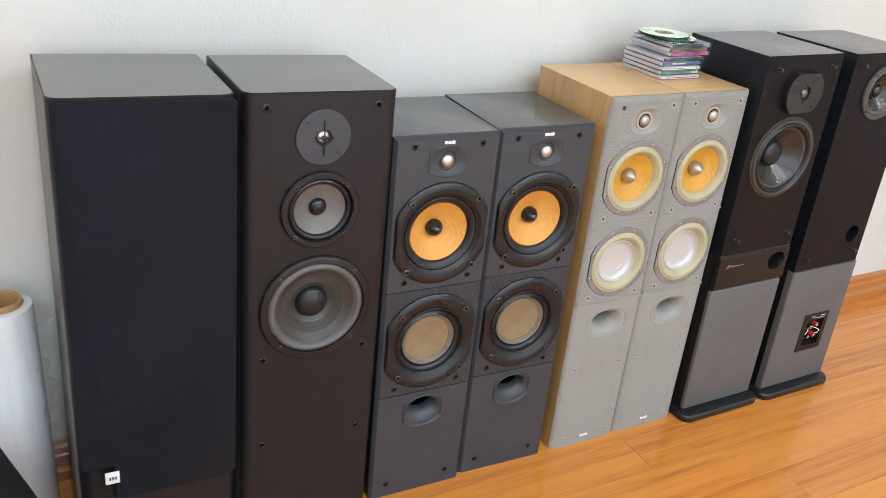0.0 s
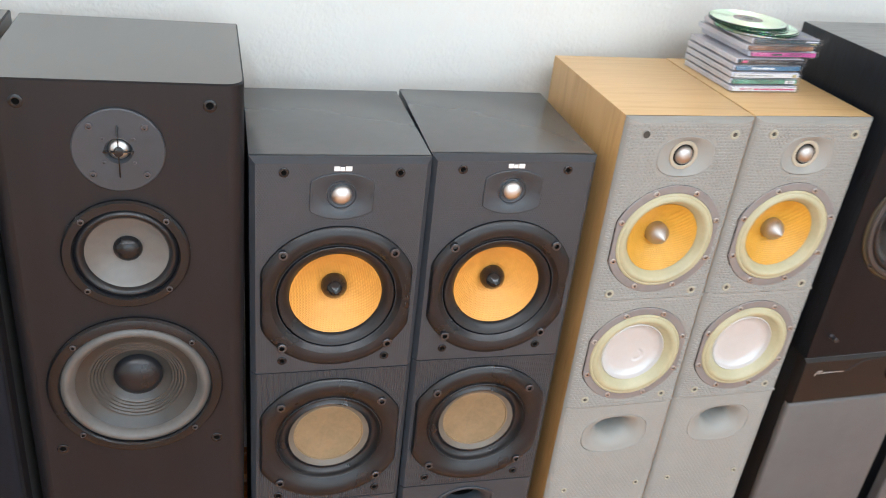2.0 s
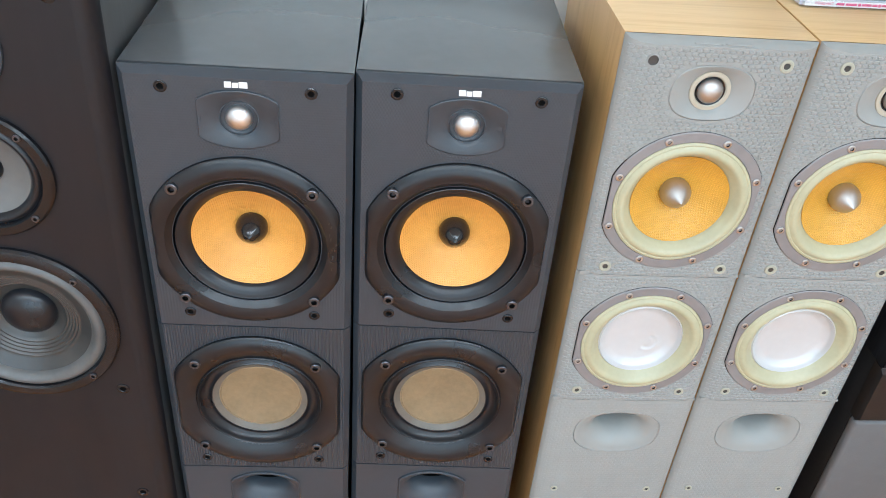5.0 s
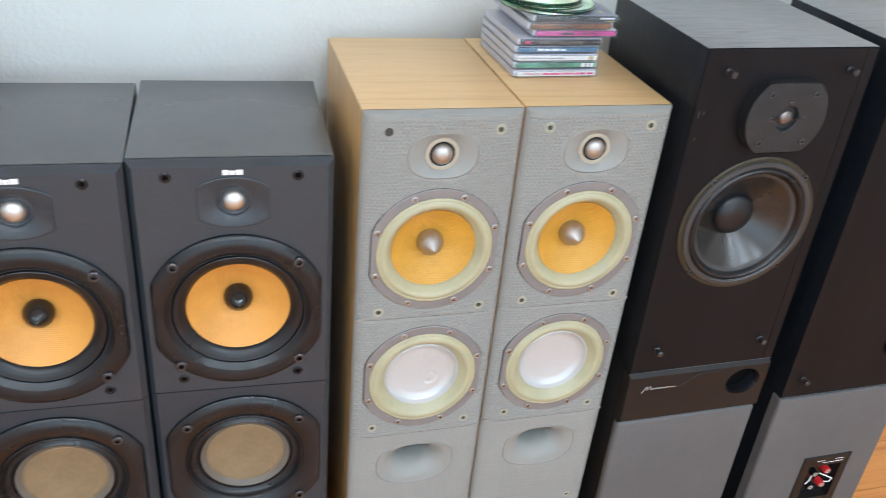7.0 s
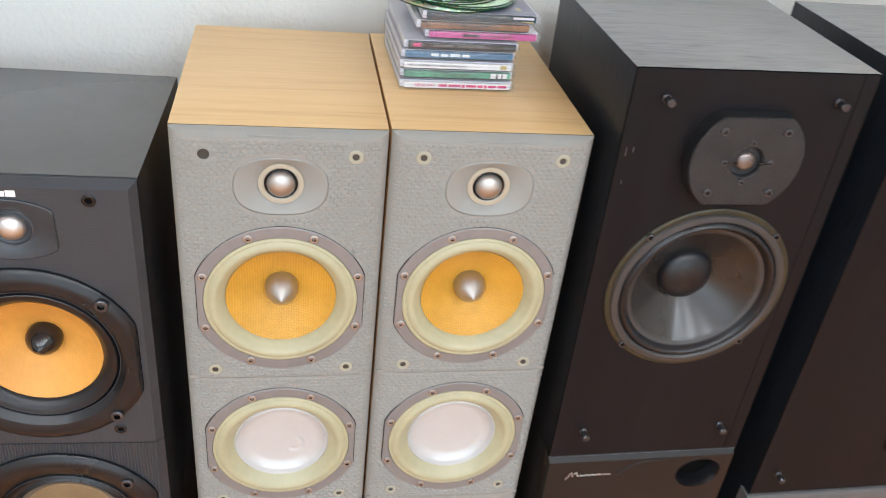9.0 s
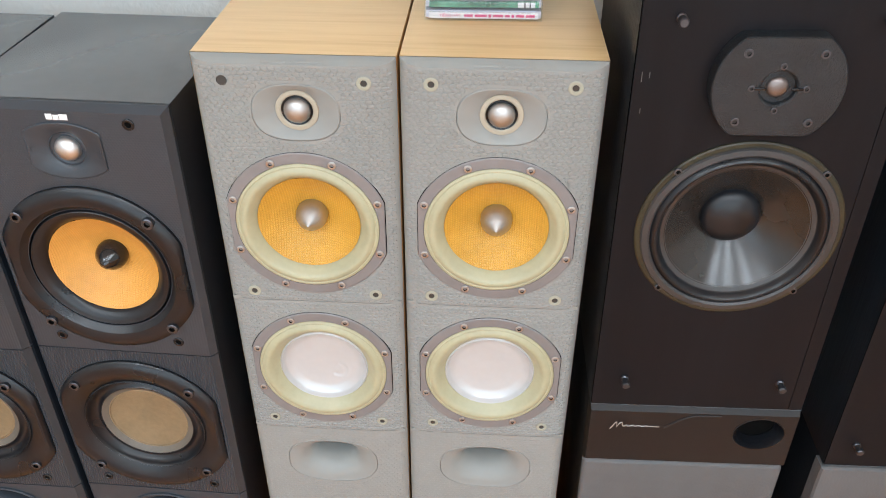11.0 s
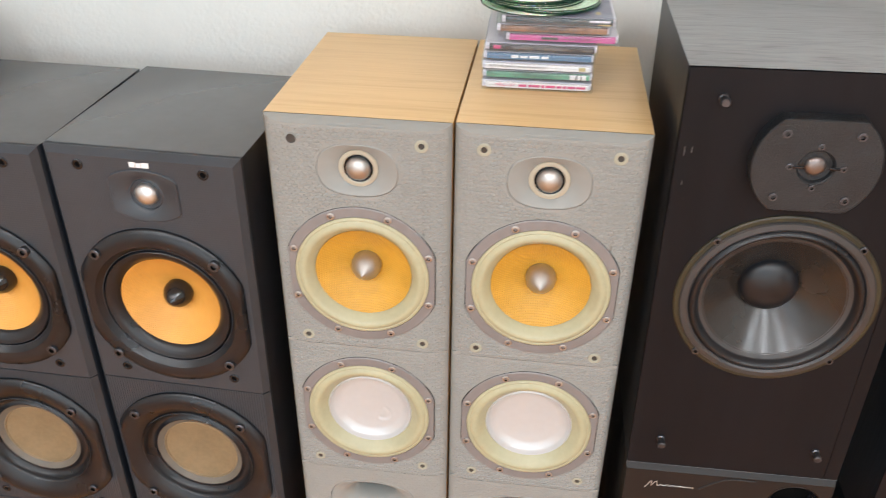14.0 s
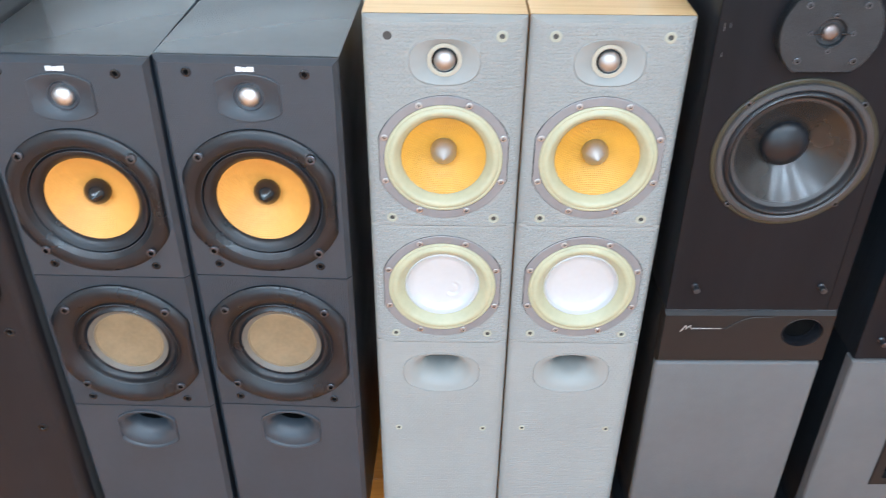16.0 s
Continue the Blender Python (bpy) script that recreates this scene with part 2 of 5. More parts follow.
SILVER = material("satin_aluminium_dome", (0.60, 0.60, 0.60), 0.42, metal=1.0, mottle=0.05, mottle_scale=60)
GUNMETAL = material("silver_plug_metal", (0.46, 0.44, 0.42), 0.46, metal=1.0, mottle=0.06, mottle_scale=50)
COPPER = material("dull_copper_dome", (0.20, 0.17, 0.16), 0.36, metal=0.8, mottle=0.1, mottle_scale=60)
WOVEN = weave(material("orange_woven_cone", (0.70, 0.335, 0.064), 0.42, mottle=0.10, mottle_scale=14), 0.0022, 0.0022, 0.7, 0.0005, 0.22, "dots")
WOVEN_G = weave(material("golden_woven_cone", (0.66, 0.345, 0.040), 0.40, mottle=0.12, mottle_scale=14), 0.0026, 0.0026, 0.8, 0.0006, 0.36, "dots")
PAPEREDGE = material("grey_tan_cone_edge", (0.120, 0.105, 0.085), 0.45, mottle=0.15, mottle_scale=30)
PLUGBLACK = material("glossy_black_plug", (0.008, 0.008, 0.009), 0.12, spec=0.6, mottle=0.1)
PAPER = material("tan_paper_cone", (0.215, 0.153, 0.084), 0.45, mottle=0.18, mottle_scale=18, bump=0.3, bump_scale=300)
GREYPLASTIC = material("light_grey_moulded_plastic", (0.268, 0.268, 0.252), 0.5, mottle=0.05, mottle_scale=6, bump=0.1, bump_scale=400)
CREAM = material("cream_rubber_surround", (0.405, 0.380, 0.245), 0.42, mottle=0.08, mottle_scale=20, rough_var=0.05)
BEIGE = material("beige_plastic_ring", (0.40, 0.355, 0.275), 0.45, mottle=0.06, mottle_scale=20)
MAUVE = material("mauve_grey_driver_frame", (0.222, 0.210, 0.210), 0.42, metal=0.2, mottle=0.08, mottle_scale=10)
DISH = material("pearl_white_dish", (0.54, 0.535, 0.535), 0.30, metal=0.22, mottle=0.04, mottle_scale=12)
POLY = material("grey_poly_cone", (0.118, 0.114, 0.108), 0.36, mottle=0.12, mottle_scale=12, rough_var=0.06)
POLYDARK = material("charcoal_poly_cone", (0.037, 0.036, 0.034), 0.34, mottle=0.2, mottle_scale=14, rough_var=0.07)
FOAM = material("grey_surround_foam", (0.095, 0.092, 0.088), 0.45, mottle=0.15, mottle_scale=25)
GREYRING = material("grey_satin_driver_ring", (0.056, 0.055, 0.056), 0.42, mottle=0.1, mottle_scale=20, bump=0.1, bump_scale=300)
SATINRING = material("dark_grey_satin_frame", (0.040, 0.037, 0.037), 0.40, mottle=0.12, mottle_scale=20, bump=0.12, bump_scale=300)
GLOSSCONE = material("glossy_black_cone", (0.021, 0.0185, 0.017), 0.25, spec=0.6, mottle=0.2, rough_var=0.04)
OLIVE = material("aged_olive_gasket", (0.028, 0.022, 0.009), 0.5, mottle=0.4, mottle_scale=25, bump=0.3, bump_scale=300)
CLOTH = material("black_grille_cloth", (0.0065, 0.0080, 0.0130), 0.9, spec=0.22, mottle=0.2, mottle_scale=4, bump=0.5, bump_scale=900, sheen=0.015)
FELT = material("grey_vinyl_plinth", (0.105, 0.102, 0.102), 0.62, mottle=0.08, mottle_scale=5, bump=0.35, bump_scale=320, rough_var=0.05)
PANELBROWN = material("brown_black_plinth_panel", (0.0125, 0.0105, 0.0105), 0.44, spec=0.3, mottle=0.15, bump=0.1, bump_scale=300)
BASEBLACK = material("black_painted_base", (0.009, 0.010, 0.012), 0.40, mottle=0.25, mottle_scale=10, bump=0.2, bump_scale=220, rough_var=0.06)
WHITEMARK = material("white_print", (0.80, 0.80, 0.80), 0.45, mottle=0.03)
SILVERMARK = material("silver_print", (0.60, 0.58, 0.55), 0.35, metal=0.6, mottle=0.05)
RED = material("red_plastic", (0.55, 0.02, 0.025), 0.3, mottle=0.1)
CARDBOARD = material("brown_cardboard", (0.45, 0.27, 0.12), 0.8, mottle=0.15, mottle_scale=30, bump=0.3, bump_scale=200)
FILMROLL = material("wound_stretch_film", (0.78, 0.81, 0.85), 0.16, mottle=0.10, mottle_scale=9, bump=0.35, bump_scale=24, coat=0.5, stretch=(1, 1, 0.12))
BOXBLACK = material("dull_black_board", (0.008, 0.008, 0.009), 0.6, spec=0.12, mottle=0.2, mottle_scale=12, bump=0.2, bump_scale=200)
INK = material("dark_print", (0.03, 0.03, 0.035), 0.5, mottle=0.1)


def clear(name, tint, rough, alpha, sheen=0.07):
    """Thin clear plastic: mostly lets light through, with gloss of its own."""
    m = bpy.data.materials.new(name)
    m.use_nodes = True
    n, l, b = nodes_of(m)
    b.inputs["Base Color"].default_value = (*tint, 1)
    b.inputs["Roughness"].default_value = rough
    tr = n.new("ShaderNodeBsdfTransparent")
    tr.inputs["Color"].default_value = (0.97, 0.98, 0.99, 1)
    mx = n.new("ShaderNodeMixShader")
    mx.inputs[0].default_value = alpha
    l.new(tr.outputs[0], mx.inputs[1])
    l.new(b.outputs[0], mx.inputs[2])
    gloss = n.new("ShaderNodeBsdfGlossy")
    gloss.inputs["Roughness"].default_value = rough
    top = n.new("ShaderNodeMixShader")
    top.inputs[0].default_value = sheen
    l.new(mx.outputs[0], top.inputs[1])
    l.new(gloss.outputs[0], top.inputs[2])
    l.new(top.outputs[0], n["Material Output"].inputs["Surface"])
    return m


CRYSTAL = clear("clear_polystyrene", (0.90, 0.90, 0.93), 0.04, 0.035, 0.045)
SOCKET = material("pale_socket_plastic", (0.36, 0.345, 0.27), 0.45, mottle=0.08)
CLINGFILM = clear("clear_cling_film", (0.85, 0.86, 0.88), 0.07, 0.09)
GLASS = clear("window_glass", (0.9, 0.95, 0.95), 0.02, 0.06)


def disc_material():
    """Grooved disc: a brushed mirror whose grooves throw red, green and blue at slightly different slants."""
    m = material("recordable_disc", (0.085, 0.165, 0.100), 0.06, metal=1.0, mottle=0.04)
    n, l, b = nodes_of(m)
    tg = n.new("ShaderNodeTangent")
    tg.direction_type, tg.axis = "RADIAL", "Z"
    tc = n.new("ShaderNodeTexCoord")
    flat = n.new("ShaderNodeVectorMath")
    flat.operation = "MULTIPLY"
    flat.inputs[1].default_value = (1, 1, 0)
    l.new(tc.outputs["Object"], flat.inputs[0])
    unit = n.new("ShaderNodeVectorMath")
    unit.operation = "NORMALIZE"
    l.new(flat.outputs[0], unit.inputs[0])
    geo = n.new("ShaderNodeNewGeometry")
    out = b.outputs[0]
    side = n.new("ShaderNodeVectorMath")
    side.operation = "CROSS_PRODUCT"
    side.inputs[1].default_value = (0, 0, 1)
    l.new(unit.outputs[0], side.inputs[0])
    for tilt, skew, colour in ((-0.40, 0.16, (0.42, 0.06, 0.08)), (-0.28, 0.04, (0.06, 0.42, 0.10)), (-0.16, -0.10, (0.06, 0.12, 0.46)), (0.22, 0.10, (0.20, 0.30, 0.10))):
        lean = n.new("ShaderNodeVectorMath")
        lean.operation = "MULTIPLY_ADD"
        lean.inputs[1].default_value = (skew, skew, skew)
        l.new(side.outputs[0], lean.inputs[0])
        l.new(unit.outputs[0], lean.inputs[2])
        bent = n.new("ShaderNodeVectorMath")
        bent.operation = "MULTIPLY_ADD"
        bent.inputs[1].default_value = (tilt, tilt, tilt)
        l.new(lean.outputs[0], bent.inputs[0])
        l.new(geo.outputs["Normal"], bent.inputs[2])
        nm = n.new("ShaderNodeVectorMath")
        nm.operation = "NORMALIZE"
        l.new(bent.outputs[0], nm.inputs[0])
        gl = n.new("ShaderNodeBsdfAnisotropic")
        gl.inputs["Color"].default_value = (*colour, 1)
        gl.inputs["Roughness"].default_value = 0.22
        gl.inputs["Anisotropy"].default_value = 0.97
        gl.inputs["Rotation"].default_value = 0.0
        l.new(nm.outputs[0], gl.inputs["Normal"])
        l.new(tg.outputs[0], gl.inputs["Tangent"])
        add = n.new("ShaderNodeAddShader")
        l.new(out, add.inputs[0])
        l.new(gl.outputs[0], add.inputs[1])
        out = add.outputs[0]
    l.new(out, n["Material Output"].inputs["Surface"])
    return m


DISC = disc_material()
DISCEDGE = material("dark_green_disc_edge", (0.012, 0.045, 0.028), 0.12, mottle=0.1)
DISCHUB = material("disc_clear_hub", (0.16, 0.17, 0.16), 0.2, mottle=0.1, mottle_scale=40)


# ---------- mesh helpers ----------
def finish(name, bm, mat, parent=None, label="", sharp=29, mats=()):
    bmesh.ops.recalc_face_normals(bm, faces=bm.faces)
    for f in bm.faces:
        f.normal_update()
        f.smooth = max(abs(c) for c in f.normal) < 0.99999
    me = bpy.data.meshes.new(name)
    bm.to_mesh(me)
    bm.free()
    for k in (mat, *mats):
        me.materials.append(k)
    me.set_sharp_from_angle(angle=radians(sharp))
    ob = new(name, me)
    if parent:
        ob.parent = parent
    if label:
        ob["label"] = label
    return ob


def part(name, bm, mat, parent, label="", sharp=29, mats=()):
    return finish(name, bm, mat, parent, label, sharp, mats)


def again(name, ob, parent, loc, rot=(0, 0, 0), label=""):
    """Another object on the same mesh."""
    o = new(name, ob.data)
    o.parent = parent
    o.location, o.rotation_euler = loc, rot
    if label:
        o["label"] = label
    return o


def thing(name, m, label, category, group="", kind=""):
    e = new(name)
    e.empty_display_size = 0.05
    e.matrix_world = m
    return tagged(e, label, category, group, kind)


def box_bm(x0, x1, y0, y1, z0, z1, bevel=0.0, seg=2, bm=None):
    b = bmesh.new()
    r = bmesh.ops.create_cube(b, size=1)
    for v in b.verts:
        v.co = (x0 + (v.co.x + 0.5) * (x1 - x0), y0 + (v.co.y + 0.5) * (y1 - y0), z0 + (v.co.z + 0.5) * (z1 - z0))
    if bevel:
        bmesh.ops.bevel(b, geom=b.edges[:], offset=bevel, segments=seg, affect="EDGES", profile=0.5)
    if bm is None:
        return b
    me = bpy.data.meshes.new("joined")
    b.to_mesh(me)
    b.free()
    bm.from_mesh(me)
    bpy.data.meshes.remove(me)
    return bm


def outline(u0, z0, a, b, power=2.0, clip_u=None, clip_z=None, n=72):
    """A closed outline round (u0, z0): ellipse or rounded box with half sizes a and b, cut straight at clip_u, clip_z."""
    pts = []
    for i in range(n):
        t = 2 * math.pi * (i + 0.5) / n
        c, s = math.cos(t), math.sin(t)
        u, z = a * math.copysign(abs(c) ** (2 / power), c), b * math.copysign(abs(s) ** (2 / power), s)
        if clip_u:
            u = max(-clip_u, min(clip_u, u))
        if clip_z:
            z = max(-clip_z, min(clip_z, z))
        pts.append((u0 + u, z0 + z))
    return pts


def loft(rings, cap_last=True, cap_first=False, bm=None):
    """Skin between outlines, each a list of (u, d, z)."""
    bm = bm or bmesh.new()
    rows = [[bm.verts.new(p) for p in ring] for ring in rings]
    k = len(rows[0])
    for a, b in zip(rows, rows[1:]):
        for i in range(k):
            j = (i + 1) % k
            bm.faces.new((a[i], a[j], b[j], b[i]))
    if cap_last:
        bm.faces.new(rows[-1])
    if cap_first:
        bm.faces.new(rows[0][::-1])
    return bm


def lathe(profile, u0=0.0, z0=0.0, n=72, clip_u=None, clip_z=None, cap=True, power=2.0, ratio=1.0, bm=None):
    """Turns a profile of (radius, depth) round an axis that points out of the front; depth runs into the box."""
    rings = []
    for r, d in profile:
        rings.append([(u, d, z) for u, z in outline(u0, z0, max(r, 1e-5), max(r, 1e-5) * ratio, power, clip_u, clip_z, n)])
    return loft(rings, cap, False, bm)


def turned_z(profile, n=48, bm=None, cx=0.0, cy=0.0, cap=True):
    """Turns a profile of (radius, height) round the upright axis."""
    return loft([[(cx + r * math.cos(2 * math.pi * i / n), cy + r * math.sin(2 * math.pi * i / n), z) for i in range(n)] for r, z in profile], cap, False, bm)


def front_plate(u0, u1, z0, z1, holes, rings, depth_hole=0.012):
    """A front board with real openings. rings: (inset across, inset up, depth) from the flat face back to the cabinet."""
    bm = bmesh.new()
    edges = []

    def loop(pts, d):
        vs = [bm.verts.new((u, d, z)) for u, z in pts]
        es = [bm.edges.new((vs[i], vs[(i + 1) % len(vs)])) for i in range(len(vs))]
        return vs, es

    def rect(ix, iz):
        return [(u0 + ix, z0 + iz), (u1 - ix, z0 + iz), (u1 - ix, z1 - iz), (u0 + ix, z1 - iz)]

    ix, iz, d = rings[0]
    vs, es = loop(rect(ix, iz), d)
    edges += es
    walls = []
    for h in holes:
        hv, he = loop(h, d)
        edges += he
        walls.append((hv, h))
    bmesh.ops.triangle_fill(bm, edges=edges, use_beauty=True, normal=(0, -1, 0))
    prev = vs
    for ix, iz, d2 in rings[1:]:
        cur = [bm.verts.new((u, d2, z)) for u, z in rect(ix, iz)]
        for i in range(4):
            j = (i + 1) % 4
            bm.faces.new((prev[i], prev[j], cur[j], cur[i]))
        prev = cur
    for hv, h in walls:
        back = [bm.verts.new((u, d + depth_hole, z)) for u, z in h]
        for i in range(len(hv)):
            j = (i + 1) % len(hv)
            bm.faces.new((hv[i], hv[j], back[j], back[i]))
    return bm


def open_box(u0, u1, d0, d1, z0, z1, bevel=0.002):
    """A cabinet shell, open at the front."""
    bm = box_bm(u0, u1, d0, d1, z0, z1)
    front = [f for f in bm.faces if all(abs(v.co.y - d0) < 1e-6 for v in f.verts)]
    bmesh.ops.delete(bm, geom=front, context="FACES_ONLY")
    if bevel:
        es = [e for e in bm.edges if len(e.link_faces) == 2]
        bmesh.ops.bevel(bm, geom=es, offset=bevel, segments=2, affect="EDGES", profile=0.5)
    return bm


def tube(points, r, n=8):
    rings = []
    P = [Vector(p) for p in points]
    for i, p in enumerate(P):
        t = (P[min(i + 1, len(P) - 1)] - P[max(i - 1, 0)]).normalized()
        side = t.orthogonal().normalized() if i == 0 else (side - t * side.dot(t)).normalized()
        up = t.cross(side)
        rings.append([tuple(p + r * (math.cos(2 * math.pi * k / n) * side + math.sin(2 * math.pi * k / n) * up)) for k in range(n)])
    return loft(rings, True, True)


def socket_screw(name, mat, parent, u, z, d=0.0, r=0.0048, h=0.003):
    """A socket-head screw whose head stands h proud of depth d."""
    key = (mat.name, r, h)
    if key not in MADE:
        bm = lathe([(r, h * 0.4), (r, -h * 0.8), (r * 0.85, -h), (r * 0.52, -h), (r * 0.5, -h * 0.1), (r * 0.18, 0.0)], n=16)
        # inside of the socket is black, its shade put into the colour
        for f in bm.faces:
            if all(v.co.x ** 2 + v.co.z ** 2 < (r * 0.56) ** 2 for v in f.verts):
                f.material_index = 1
        o = part(name, bm, mat, parent, mats=(SHADEBLACK,))
        o.location = (u, d, z)
        MADE[key] = o
        return o
    return again(name, MADE[key], parent, (u, d, z))


def grommet(parent, u, z, mat, r=0.006, d=0.0, inner=None):
    """A grille socket: a small ring round a flat disc painted dark as its hole."""
    key = ("grommet", mat.name, r)
    if key not in MADE:
        bm = lathe([(r, 0.001), (r, -0.0008), (r * 0.85, -0.0014), (r * 0.55, -0.0014), (r * 0.46, -0.0006), (r * 0.44, -0.0003)], n=20)
        for f in bm.faces:
            if all(v.co.x ** 2 + v.co.z ** 2 < (r * 0.50) ** 2 for v in f.verts):
                f.material_index = 1
        o = part("grille_socket", bm, mat, parent, mats=(inner or SHADEBLACK,))
        o.location = (u, d, z)
        MADE[key] = o
        return o
    return again("grille_socket", MADE[key], parent, (u, d, z))


MADE = {}


def flare(a0, b0, a1, b1, rise, depth, tube, power=2.5, n=9):
    """Rings of a smoothly flared oval mouth that narrows from (a0, b0) to (a1, b1) and goes on as a straight tube."""
    rings = []
    for i in range(n + 1):
        t = math.pi / 2 * i / n
        k, d = 1 - math.sin(t), depth * (1 - math.cos(t))
        rings.append((a1 + (a0 - a1) * k, b1 + (b0 - b1) * k, 2.0 + (power - 2.0) * k, rise * (1 - k), d))
    rings.append((a1 * 0.98, b1 * 0.98, 2.0, rise, tube))
    return rings


def arc(r0, d0, r1, d1, bulge, n=7):
    """Profile points of a half-roll between two radii, bulging outwards by bulge."""
    return [(r0 + (r1 - r0) * i / n, d0 + (d1 - d0) * i / n - bulge * math.sin(math.pi * i / n)) for i in range(n + 1)]


# ---------- the room ----------
WALL_Y, X0, X1, Y0, H = 1.665, -1.9, 4.3, -3.0, 2.7
WX0, WX1 = -1.3, 3.8
tagged(finish("wall_north", box_bm(X0 - 0.15, X1 + 0.15, WALL_Y, WALL_Y + 0.15, 0, H), WALL), "white painted wall of rough trowelled plaster", "wall", kind="structure")
tagged(finish("wall_west", box_bm(X0 - 0.15, X0, Y0, WALL_Y, 0, H), WALL), "white painted plaster wall", "wall", kind="structure")
tagged(finish("wall_east", box_bm(X1, X1 + 0.15, Y0, WALL_Y, 0, H), WALL), "white painted plaster wall", "wall", kind="structure")
_w = box_bm(X0 - 0.15, WX0, Y0 - 0.15, Y0, 0, H)
box_bm(WX1, X1 + 0.15, Y0 - 0.15, Y0, 0, H, bm=_w)
box_bm(WX0, WX1, Y0 - 0.15, Y0, 0, 0.08, bm=_w)
box_bm(WX0, WX1, Y0 - 0.15, Y0, 2.5, H, bm=_w)
tagged(finish("wall_south", _w, WALL), "white painted plaster wall with an opening for the added window", "wall", kind="structure")
tagged(finish("ceiling", box_bm(X0 - 0.15, X1 + 0.15, Y0 - 0.15, WALL_Y + 0.15, H, H + 0.12), PAINT), "plain white painted ceiling", "ceiling", kind="structure")
# unseen window, added as a source for the light on the fronts
_win = finish("window_1", box_bm(WX0, WX1, Y0 - 0.12, Y0 - 0.07, 0.08, 0.13, 0.004), PAINT)
tagged(_win, "unseen wide white framed window, added to light the speaker fronts", "window", kind="structure")
for _b in ((WX0, WX1, 2.45, 2.5), (WX0, WX0 + 0.05, 0.13, 2.45), (WX1 - 0.05, WX1, 0.13, 2.45), (1.225, 1.275, 0.13, 2.45)):
    part("window_frame", box_bm(_b[0], _b[1], Y0 - 0.12, Y0 - 0.07, _b[2], _b[3], 0.004), PAINT, _win)
for _b in ((WX0 + 0.05, 1.225), (1.275, WX1 - 0.05)):
    part("pane", box_bm(_b[0], _b[1], Y0 - 0.1, Y0 - 0.094, 0.13, 2.45), GLASS, _win).visible_shadow = False


def skirting(name, x0, x1):
    """Stepped wooden skirting with a rounded top."""
    prof = [(WALL_Y, 0.0), (1.632, 0.0), (1.632, 0.026), (1.636, 0.032), (1.644, 0.036), (1.645, 0.060), (1.649, 0.064), (1.650, 0.080), (1.654, 0.087), (WALL_Y, 0.090)]
    bm = loft([[(x, y, z) for y, z in prof] for x in (x0, x1)], True, True)
    return tagged(finish(name, bm, TRIM, sharp=25), "varnished brown wooden skirting with stepped mouldings", "baseboard", kind="structure")


skirting("baseboard", X0, X1)


